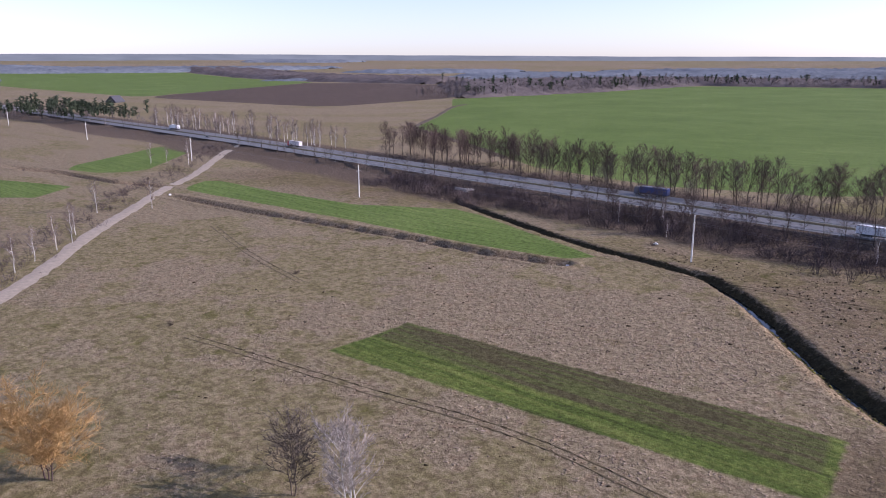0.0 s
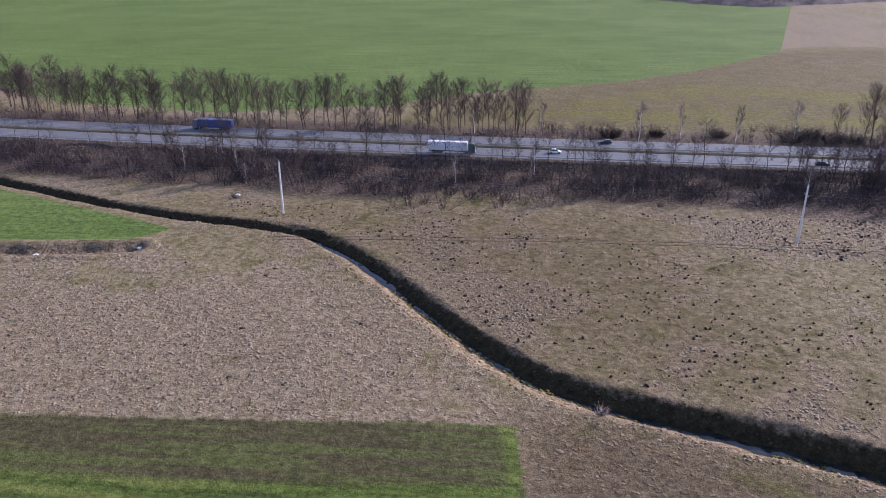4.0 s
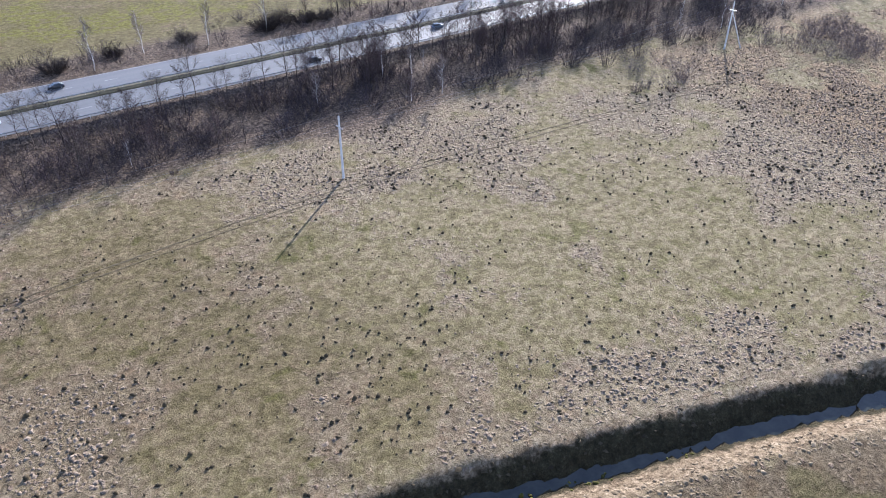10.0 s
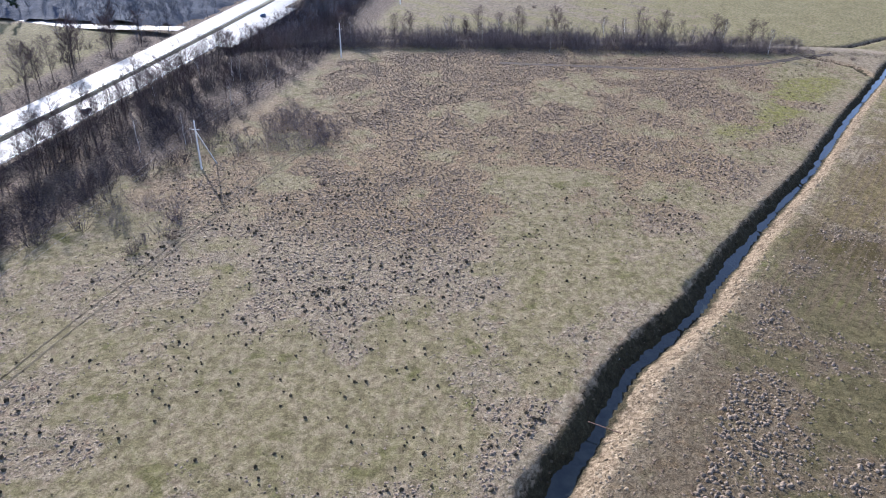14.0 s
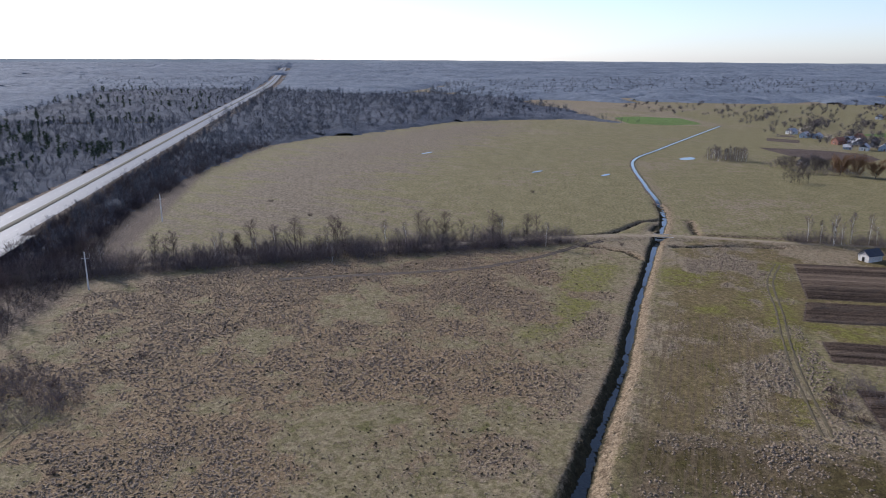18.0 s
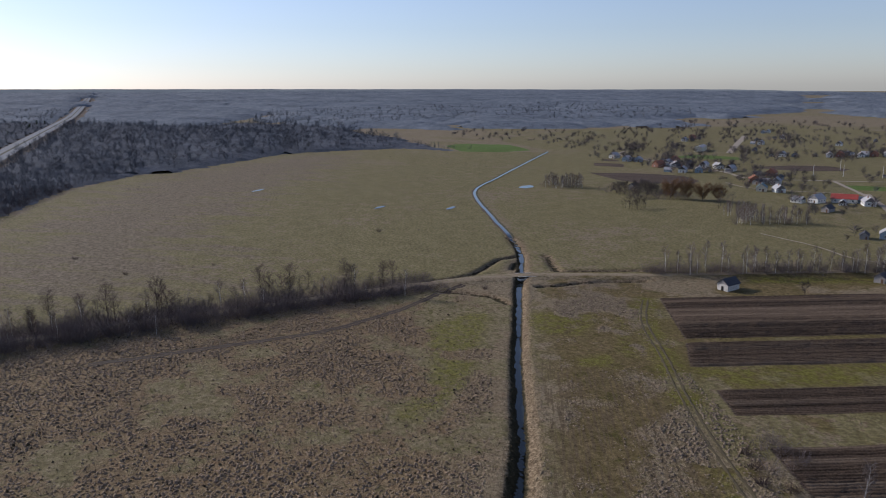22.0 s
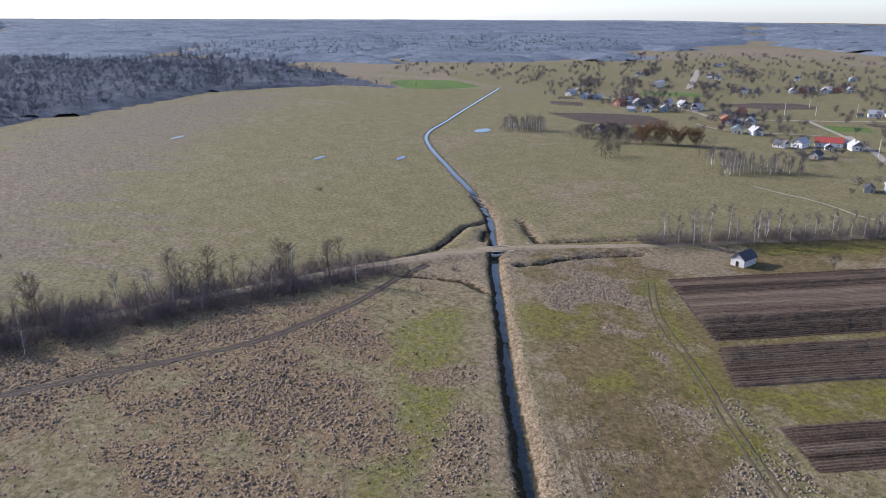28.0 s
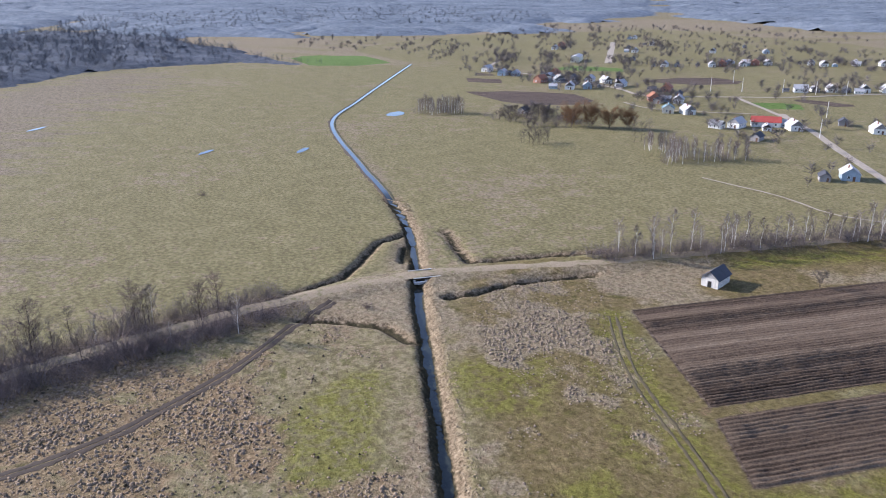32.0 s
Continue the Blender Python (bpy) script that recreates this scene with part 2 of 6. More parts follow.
LUSH = [[(-70, 118), (40, 108), (150, 112), (160, 170), (20, 190)], [(226, -182), (217, -161), (200, -158), (180, -150), (163, -134), (158, -138), (176, -160), (200, -174), (222, -188)], [(177, -190), (176, -201), (166, -197), (171, -189)], [(217, -199), (207, -194), (199, -193), (192, -203), (198, -210), (207, -218), (216, -214)],
        [(205, -225), (198, -222), (170, -206), (176, -204)], [(216, -290), (222, -298), (196, -350), (186, -350)], plot((158, -214), (146, -209))]


def line_distance(x, y, line):
    best = np.full(x.shape, 1e9)
    for (ax, ay), (bx, by) in zip(line, line[1:]):
        dx, dy = bx - ax, by - ay
        k = np.clip(((x - ax) * dx + (y - ay) * dy) / (dx * dx + dy * dy), 0, 1)
        best = np.minimum(best, np.hypot(x - ax - k * dx, y - ay - k * dy))
    return best


def area_distance(x, y, ring):
    """Distance to the edge of an area: positive inside it."""
    inside = np.zeros(x.shape, bool)
    for (ax, ay), (bx, by) in zip(ring, ring[1:] + ring[:1]):
        if ay != by:
            inside ^= ((ay > y) != (by > y)) & (x < (bx - ax) * (y - ay) / (by - ay) + ax)
    return np.where(inside, 1, -1) * line_distance(x, y, ring + ring[:1])


def line_side(x, y, line):
    """Distance to a line, negative on its right-hand side."""
    best, sign = np.full(x.shape, 1e9), np.ones(x.shape)
    for (ax, ay), (bx, by) in zip(line, line[1:]):
        dx, dy = bx - ax, by - ay
        k = np.clip(((x - ax) * dx + (y - ay) * dy) / (dx * dx + dy * dy), 0, 1)
        d = np.hypot(x - ax - k * dx, y - ay - k * dy)
        sign = np.where(d < best, np.where(dx * (y - ay) - dy * (x - ax) >= 0, 1, -1), sign)
        best = np.minimum(best, d)
    return best * sign


def smooth(k):
    k = np.clip(k, 0, 1)
    return k * k * (3 - 2 * k)


def wobble(x, y, size, seed=0):
    """A cheap smooth unevenness."""
    s = seed * 1.7
    return (np.sin(x / size + s) * np.cos(y / size * 1.13 - s) + 0.6 * np.sin((x + y) / size * 1.9 + 2 * s) + 0.5 * np.cos((x - 1.4 * y) / size * 2.7 + s)) / 2.1


def lattice(x, y, seed):
    """Smooth random values on a square lattice, 0 to 1."""
    ix, iy = np.floor(x), np.floor(y)
    u, v = smooth(x - ix), smooth(y - iy)

    def spot(a, b):
        k = np.sin(a * 127.1 + b * 311.7 + seed * 74.7) * 43758.5453
        return k - np.floor(k)

    return (spot(ix, iy) * (1 - u) + spot(ix + 1, iy) * u) * (1 - v) + (spot(ix, iy + 1) * (1 - u) + spot(ix + 1, iy + 1) * u) * v


def patches(x, y, size, seed, octaves=4):
    """Fractal patches round zero."""
    x, y = 0.82 * x - 0.57 * y, 0.57 * x + 0.82 * y
    return sum(0.6**k * (lattice(x / size * 2**k, y / size * 2**k, seed + k) - 0.5) for k in range(octaves)) * 1.3


def straw_score(x, y):
    """Above zero where dead grass tussocks stand, below it on short mossy turf."""
    dry = np.clip(np.max([area_distance(x, y, r) for r in DRY], 0) / 22, -0.7, 0.8) - np.clip(np.max([area_distance(x, y, r) for r in MOSS], 0) / 22, -0.7, 0.8)
    pad = np.max([r - np.hypot(x - a, y - b) for a, b, r in PADS], 0)
    lush = np.max([area_distance(x, y, r) for r in LUSH], 0)
    s = 1.7 * patches(x, y, 30, 1) + 1.25 * patches(x, y, 9, 11) + 0.42 * dry + 0.1
    s = s - 0.55 * smooth(lush / 8 + 0.6)
    return s + 1.3 * smooth(pad / 3 + 0.6)


def ditch_size(x):
    return np.interp(x, [-120, -50, 0, 60, 120, 190], [0.55, 0.82, 1.0, 1.0, 0.78, 0.62])


def water_level(x):
    """Surface of the water in the ditch."""
    return -ditch_size(x) * np.interp(x, [-120, 20, 90, 150, 215, 260], [2.68, 2.66, 2.62, 2.56, 2.4, 2.1])


def rim_height(x, y):
    """Height of the wooded rim of the valley, by the heading from the middle of the plan."""
    turn = np.degrees(np.arctan2(y + 100, x - 300))
    return np.interp(turn, [-180, -120, -62, -45, -28, -10, 0, 20, 55, 86, 117, 150, 180], [90, 45, 12, 46, 60, 76, 84, 94, 72, 54, 76, 98, 90])


def far_rise(x, y):
    """The slow climb of the land towards the rim."""
    return smooth((np.hypot(x, y) - 2100) / 2400) * (4 + 0.62 * rim_height(x, y))


def land(x, y):
    """Height of the ground."""
    x, y = np.asarray(x, float), np.asarray(y, float)
    z = 0.12 * wobble(x, y, 9) + 0.06 * wobble(x, y, 2.3, 3)
    ne = near_edge(x)
    side = np.minimum(y - (ne - 0.8), ne + ROAD_W + 0.8 - y)
    bank = smooth(side / 5.0 + 1)
    z = z * (1 - bank) + (ROAD_Z - 0.12) * bank
    away = line_distance(x, y, CROSS_ROAD) + 0.5 * wobble(x, y, 3, 2)
    up = smooth((7 - away) / 4.5)
    z = np.maximum(z, up * 0.7 + z * (1 - up))
    d = line_side(x, y, DITCH)
    rough = 0.9 * wobble(x, y, 4.3, 1) + 0.5 * wobble(x, y, 1.7, 5)
    size = ditch_size(x)
    d = d / size
    depth = 3.0 * size * np.where(d > 0, np.clip((4.4 + rough - d) / 3.0, 0, 1), np.clip((4.9 + rough + d) / 5.6, 0, 1))
    z = z - depth
    for n, line in enumerate(BANKS):
        d = line_distance(x, y, line) + 0.6 * wobble(x, y, 2.5, 7)
        z = z - (1.3 if n < 2 else 1.2) * smooth(((3.2 if n < 2 else 2.2) - d) / 2.0) + (0.4 if n < 2 else 0.15) * np.exp(-((d - 4.2) / 1.2) ** 2)
    return z + far_rise(x, y)


def height(x, y):
    return float(land(np.array([x]), np.array([y]))[0])


def curve_line(line, step=3.0):
    """A smooth line of even steps through the given places."""
    p = np.array([line[0], *line, line[-1]], float)
    out = []
    for i in range(1, len(p) - 2):
        n = max(2, int(np.hypot(*(p[i + 1] - p[i])) / step))
        for k in np.arange(n) / n:
            a, b, c, d = p[i - 1 : i + 3]
            out.append(0.5 * (2 * b + (c - a) * k + (2 * a - 5 * b + 4 * c - d) * k**2 + (3 * b - a - 3 * c + d) * k**3))
    out.append(p[-2])
    return np.array(out)


def steps(low, high, step, reach):
    """Even steps from low to high, growing outwards to the reach."""
    inner = list(np.arange(low, high + step / 2, step))
    for sign in (-1, 1):
        p, s = (low, step) if sign < 0 else (high, step)
        out = []
        while abs(p) < reach:
            s = min(s * 1.11, 160)
            p += sign * s
            out.append(p)
        inner = out[::-1] + inner if sign < 0 else inner + out
    return np.array(inner)


def mesh_of(name, verts, faces, material=None, smooth_shade=False):
    """A mesh from numpy arrays; faces all have the same number of corners."""
    me = bpy.data.meshes.new(name)
    verts, faces = np.asarray(verts, np.float32), np.asarray(faces, np.int32)
    k = faces.shape[1]
    me.vertices.add(len(verts))
    me.vertices.foreach_set("co", verts.ravel())
    me.loops.add(faces.size)
    me.loops.foreach_set("vertex_index", faces.ravel())
    me.polygons.add(len(faces))
    me.polygons.foreach_set("loop_start", np.arange(0, faces.size, k, dtype=np.int32))
    if smooth_shade:
        me.polygons.foreach_set("use_smooth", np.ones(len(faces), bool))
    me.update(calc_edges=True)
    if material:
        me.materials.append(material)
    return me


def grid_faces(nx, ny):
    i = np.arange(nx * ny).reshape(nx, ny)
    return np.stack([i[:-1, :-1], i[1:, :-1], i[1:, 1:], i[:-1, 1:]], -1).reshape(-1, 4)


# ground material: land cover by distance to field edges, broken up by noise
g = Nodes("ground", 0.95, 0, 0.1)


def stretched(n, turn, along, across):
    """Coordinates drawn out along one heading."""
    v = n.tree.nodes.new("ShaderNodeVectorMath")
    v.operation = "MULTIPLY"
    n.link(n.coords((1, 1, 1), turn), v.inputs[0])
    v.inputs[1].default_value = (across, along, 1)
    return v.outputs[0]


def sums(n, *pairs):
    out = None
    for fac, weight in pairs:
        term = n.math("MULTIPLY", fac, weight)
        out = term if out is None else n.math("ADD", out, term)
    return out


edge = g.math("MULTIPLY", g.math("SUBTRACT", g.noise(0.6, 4), 0.5), 5.0)
n_fine, n_mid, n_big, n_huge = g.noise(5.0, 4, 0.75), g.noise(1.7, 6, 0.78, None, 0.6), g.noise(0.11, 5, 0.62), g.noise(0.012, 4, 0.6)
n_patch = g.noise(0.33, 5, 0.7, None, 0.4)
straw = g.ramp(sums(g, (n_fine, 0.4), (n_mid, 0.6)), (0.36, (0.085, 0.063, 0.044)), (0.465, (0.225, 0.172, 0.125)), (0.54, (0.345, 0.272, 0.202)), (0.66, (0.52, 0.43, 0.335)))
straw = g.mix(g.step(n_patch, 0.5, 0.68), straw, g.ramp(sums(g, (n_fine, 0.4), (n_mid, 0.6)), (0.4, (0.085, 0.056, 0.036)), (0.58, (0.33, 0.228, 0.155))))
mossy = g.ramp(sums(g, (n_fine, 0.35), (n_mid, 0.3), (n_patch, 0.35)), (0.36, (0.09, 0.076, 0.034)), (0.475, (0.187, 0.159, 0.076)), (0.56, (0.275, 0.232, 0.124)), (0.68, (0.4, 0.336, 0.212)))
mossy = g.mix(g.math("MULTIPLY", g.step(n_patch, 0.42, 0.6), 0.3), mossy, straw)
turf = g.ramp(sums(g, (n_fine, 0.35), (n_mid, 0.35), (n_patch, 0.3)), (0.38, (0.046, 0.039, 0.017)), (0.475, (0.102, 0.086, 0.038)), (0.56, (0.155, 0.129, 0.06)), (0.66, (0.25, 0.2, 0.115)))
south = g.step(g.math("ADD", g.attr("turf"), edge), -6.0, 6.0)
mossy = g.mix(south, mossy, turf)
mossy = g.mix(g.step(g.noise(0.16, 4, 0.6, None, 0.5), 0.56, 0.7), mossy, g.ramp(n_mid, (0.3, (0.075, 0.072, 0.022)), (0.7, (0.18, 0.165, 0.058))))
tufts = g.tree.nodes.new("ShaderNodeTexVoronoi")
tufts.feature, tufts.inputs["Smoothness"].default_value = "SMOOTH_F1", 0.35
tufts.inputs["Scale"].default_value, tufts.inputs["Detail"].default_value = 1.0, 1.0
warped = g.tree.nodes.new("ShaderNodeVectorMath")
warped.operation = "MULTIPLY_ADD"
warp_noise = g.node("TexNoise", Scale=0.9, Detail=2.0)
g.link(g.coords(), warp_noise.inputs["Vector"])
g.link(warp_noise.outputs["Color"], warped.inputs[0])
warped.inputs[1].default_value = (1.3, 1.3, 0.0)
g.link(g.coords((1, 1, 0)), warped.inputs[2])
g.link(warped.outputs[0], tufts.inputs["Vector"])
mound = g.math("SUBTRACT", 1.0, g.step(tufts.outputs["Distance"], 0.05, 0.7))
dead = g.step(sums(g, (g.attr("straw"), 1.0), (g.math("SUBTRACT", n_patch, 0.5), 1.1), (g.math("SUBTRACT", n_mid, 0.5), 0.9)), -0.34, 0.34)
straw = g.mix(g.math("MULTIPLY", g.step(mound, 0.55, 0.2), 0.55), straw, mossy)
straw = g.mix(1.0, straw, g.mix(g.step(g.math("ADD", g.attr("sedge"), g.math("MULTIPLY", edge, 3.0)), -14.0, 14.0), (1.0, 1.0, 1.0), (0.91, 0.82, 0.72)), "MULTIPLY")
cover = g.mix(dead, mossy, g.mix(g.math("MULTIPLY", south, 0.7), straw, g.mix(1.0, straw, (0.62, 0.58, 0.52), "MULTIPLY")))
olive = g.ramp(sums(g, (g.noise(0.8, 6, 0.75, stretched(g, radians(25), 0.7, 1.2)), 0.4), (n_big, 0.2), (n_fine, 0.4)), (0.36, (0.112, 0.098, 0.042)), (0.5, (0.205, 0.178, 0.082)), (0.64, (0.325, 0.273, 0.152)))
cover = g.mix(g.step(g.math("ADD", g.attr("olive"), edge), -3.0, 3.0), cover, g.mix(g.step(sums(g, (n_huge, 0.35), (n_patch, 0.4), (n_big, 0.25)), 0.53, 0.59), olive, straw))
cover = g.mix(1.0, cover, g.mix(g.step(g.math("ADD", g.attr("dull"), g.math("MULTIPLY", edge, 3.0)), -20.0, 20.0), (1.0, 1.0, 1.0), (0.74, 0.71, 0.67)), "MULTIPLY")
streaks = g.noise(0.05, 4, 0.65, stretched(g, radians(40), 0.35, 1.6))
cover = g.mix(g.math("MULTIPLY", g.step(sums(g, (g.attr("brown"), 0.006), (streaks, 1.6), (n_patch, 0.5)), 1.06, 1.4), 0.7), cover, g.ramp(sums(g, (n_fine, 0.4), (n_patch, 0.6)), (0.36, (0.1, 0.077, 0.055)), (0.5, (0.2, 0.155, 0.115)), (0.64, (0.32, 0.255, 0.19))))
cover = g.mix(1.0, cover, g.mix(g.math("MULTIPLY", g.step(g.math("ADD", g.attr("allotment"), edge), -6.0, 6.0), g.math("SUBTRACT", 1.0, g.math("MULTIPLY", dead, 0.8))), (1.0, 1.0, 1.0), (0.74, 0.68, 0.56)), "MULTIPLY")
lines = g.noise(1.0, 3, 0.6, stretched(g, radians(-61), 0.06, 1.3))
cover = g.mix(g.math("MULTIPLY", g.step(g.math("ADD", g.attr("rows"), edge), -3, 3), g.math("MULTIPLY", g.step(lines, 0.47, 0.57), 0.75)), cover, g.ramp(n_mid, (0.3, (0.07, 0.05, 0.03)), (0.7, (0.2, 0.15, 0.085))))
drill = g.noise(1.0, 4, 0.6, stretched(g, radians(-88), 0.03, 0.6))
wheat = g.ramp(sums(g, (drill, 0.45), (n_mid, 0.3), (n_huge, 0.25)), (0.36, (0.076, 0.122, 0.024)), (0.5, (0.114, 0.178, 0.04)), (0.62, (0.18, 0.235, 0.07)))
wheat = g.mix(g.step(g.attr("strip"), -0.5, 0.5), wheat, g.ramp(sums(g, (drill, 0.6), (n_mid, 0.4)), (0.4, (0.05, 0.065, 0.016)), (0.48, (0.085, 0.125, 0.024)), (0.6, (0.15, 0.18, 0.045))))
cover = g.mix(g.step(g.math("ADD", g.attr("green"), g.math("MULTIPLY", edge, 0.35)), -0.5, 0.5), cover, wheat)
thin = g.mix(g.step(drill, 0.46, 0.56), g.ramp(n_mid, (0.3, (0.055, 0.05, 0.022)), (0.7, (0.115, 0.1, 0.048))), g.ramp(n_mid, (0.3, (0.06, 0.075, 0.018)), (0.7, (0.13, 0.145, 0.05))))
cover = g.mix(g.step(g.math("ADD", g.attr("thin"), g.math("MULTIPLY", edge, 0.4)), -0.6, 0.6), cover, thin)
furrow = g.noise(1.0, 4, 0.65, stretched(g, radians(21.1), 0.015, 0.9))
earth = g.ramp(sums(g, (furrow, 0.7), (n_mid, 0.3)), (0.36, (0.03, 0.021, 0.016)), (0.47, (0.085, 0.06, 0.047)), (0.56, (0.13, 0.097, 0.075)), (0.68, (0.24, 0.19, 0.145)))
cover = g.mix(g.step(g.math("ADD", g.attr("soil"), g.math("MULTIPLY", edge, 0.25)), -0.4, 0.4), cover, earth)
sod = g.step(g.math("ADD", g.attr("bank"), g.math("MULTIPLY", edge, 0.3)), -0.8, 0.8)
cover = g.mix(sod, cover, g.ramp(n_mid, (0.38, (0.1, 0.073, 0.042)), (0.5, (0.25, 0.188, 0.115)), (0.64, (0.42, 0.33, 0.22))))
# dark sod of the north bank, with its shade put into the colour too
shade_sod = g.step(g.math("ADD", g.attr("bank_shade"), g.math("MULTIPLY", edge, 0.6)), -0.5, 0.5)
cover = g.mix(shade_sod, cover, g.ramp(sums(g, (n_mid, 0.6), (n_fine, 0.4)), (0.36, (0.02, 0.018, 0.011)), (0.5, (0.048, 0.041, 0.021)), (0.66, (0.1, 0.082, 0.043))))
# scrub and hedge floor: brown litter, with the shade of the trees coloured in
litter_shade = g.step(g.math("ADD", g.attr("litter_shade"), g.math("MULTIPLY", edge, 1.4)), -4.0, 4.0)
cover = g.mix(litter_shade, cover, g.ramp(n_mid, (0.38, (0.035, 0.026, 0.02)), (0.5, (0.11, 0.083, 0.06)), (0.62, (0.26, 0.2, 0.145))))
lush = g.step(g.math("ADD", g.attr("lush"), g.math("MULTIPLY", edge, 1.5)), -2.2, 2.6)
cover = g.mix(g.math("MULTIPLY", g.math("MULTIPLY", lush, g.math("SUBTRACT", 0.8, g.math("MULTIPLY", dead, 0.75))), g.step(n_patch, 0.4, 0.54)), cover, g.ramp(sums(g, (n_mid, 0.6), (n_fine, 0.4)), (0.36, (0.065, 0.064, 0.011)), (0.5, (0.16, 0.154, 0.026)), (0.66, (0.27, 0.245, 0.065))))
n_clump = g.noise(0.75, 4, 0.7)
cover = g.mix(1.0, cover, g.ramp(n_clump, (0.38, (0.56, 0.53, 0.52)), (0.5, (0.77, 0.755, 0.75)), (0.62, (0.97, 0.96, 0.96))), "MULTIPLY")
relief = g.math("MULTIPLY", g.math("MULTIPLY", mound, g.math("ADD", g.math("MULTIPLY", dead, 0.9), 0.1)), g.step(g.attr("wild"), -1.0, 1.0))
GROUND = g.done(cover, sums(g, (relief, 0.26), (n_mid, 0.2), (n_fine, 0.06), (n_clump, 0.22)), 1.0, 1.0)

# ---- ground ----
gx, gy = steps(-230, 300, 0.85, 4750), steps(-236, 50, 0.85, 4750)
xx, yy = np.meshgrid(gx, gy, indexing="ij")
xx, yy = xx.ravel(), yy.ravel()
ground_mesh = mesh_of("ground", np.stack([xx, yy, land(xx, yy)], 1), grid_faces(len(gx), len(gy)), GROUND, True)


def zone(name, values):
    a = ground_mesh.attributes.new(name, "FLOAT", "POINT")
    a.data.foreach_set("value", np.clip(values, -150, 150).astype(np.float32))


zone("green", np.max([area_distance(xx, yy, r) for r in GREENS], 0))
zone("strip", area_distance(xx, yy, GREENS[0]) + 6)
zone("olive", np.max([area_distance(xx, yy, r) for r in OLIVES], 0))
zone("straw", straw_score(xx, yy))
road_green = np.abs(line_distance(xx, yy, GRASS_TRACKS[0]))
zone("lush", np.maximum(np.max([area_distance(xx, yy, r) for r in LUSH], 0), 4.0 - road_green))
zone("turf", area_distance(xx, yy, TURF))
zone("dull", np.max([area_distance(xx, yy, r) for r in (DULL, FALLOW, [(-345, 24), (-240, 22), (-205, 38), (-230, 62), (-340, 72)])], 0))
zone("allotment", area_distance(xx, yy, ALLOTMENT))
zone("brown", area_distance(xx, yy, BROWN_GRASS))
zone("sedge", area_distance(xx, yy, SEDGE))
zone("rows", area_distance(xx, yy, ROWS))
zone("thin", area_distance(xx, yy, [(-139, -78.5), (-139.5, -69.5), (-62, -67.5), (-61, -79), (-90, -80), (-115, -80.5)]))
zone("soil", np.max([area_distance(xx, yy, r) for r in SOILS], 0))
zone("wild", -np.max([area_distance(xx, yy, r) for r in SOILS + GREENS], 0))
dd = line_distance(xx, yy, DITCH)
zone("bank", np.maximum(4.6 * ditch_size(xx) - dd, np.max([(3.2 if n < 2 else 2.0) - line_distance(xx, yy, b) for n, b in enumerate(BANKS)], 0)))
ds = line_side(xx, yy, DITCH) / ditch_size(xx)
# where bank shade is painted: north slope, ditch bottom and small side ditches
zone("bank_shade", np.maximum(np.where(ds > 0, 4.1 - ds, 1.2 + ds), np.max([1.0 - line_distance(xx, yy, b) for b in BANKS[2:]], 0)))
ne = near_edge(xx)
belt = np.where(xx < 110, 30 + 8 * wobble(xx, yy, 30), np.clip(36 + (xx - 110) * 0.1, 24, 46))
zone("litter_shade", np.maximum(np.minimum(yy - (ne - belt), ne + 26 + 22 - yy) - 3 * smooth((xx - 0) / 60) * smooth((260 - xx) / 40), 8 - line_distance(xx, yy, [(264, -180), (262, -80), (250, 0)])))
ground = tagged(new("ground", ground_mesh), "rough early-spring meadow with dry tussocks, fields and ditches", "ground", kind="structure")


# ---- building helpers ----
def part(name, me, material, parent, label="", m=None):
    """One mesh object under a thing, from a mesh or a bmesh."""
    if isinstance(me, bmesh.types.BMesh):
        bm, me = me, bpy.data.meshes.new(name)
        bm.to_mesh(me)
        bm.free()
    if material and not me.materials:
        me.materials.append(material)
    ob = new(name, me)
    if parent is not None:
        ob.parent = parent
    if m is not None:
        ob.matrix_basis = m
    return tagged(ob, label)


def thing(name, m, label, category, group=""):
    ob = new(name)
    ob.empty_display_size = 0.2
    ob.matrix_basis = m
    return tagged(ob, label, category, group)


def box(bm, x0, y0, z0, x1, y1, z1, bevel=0.0):
    made = bmesh.ops.create_cube(bm, size=1, matrix=Matrix.Translation(((x0 + x1) / 2, (y0 + y1) / 2, (z0 + z1) / 2)) @ Matrix.Diagonal((x1 - x0, y1 - y0, z1 - z0, 1)))
    if bevel:
        edges = list({e for v in made["verts"] for e in v.link_edges})
        bmesh.ops.bevel(bm, geom=edges, offset=bevel, segments=1, affect="EDGES")
    return bm


def boxes(*items, bevel=0.0):
    bm = bmesh.new()
    for i in items:
        box(bm, *i, bevel=bevel)
    return bm


def rod(bm, a, b, r0, r1, sides=6):
    """A tapered rod from a to b."""
    a, b = Vector(a), Vector(b)
    m = Matrix.Translation((a + b) / 2) @ (b - a).to_track_quat("Z", "Y").to_matrix().to_4x4()
    bmesh.ops.create_cone(bm, cap_ends=True, segments=sides, radius1=r0, radius2=r1, depth=(b - a).length, matrix=m)
    return bm


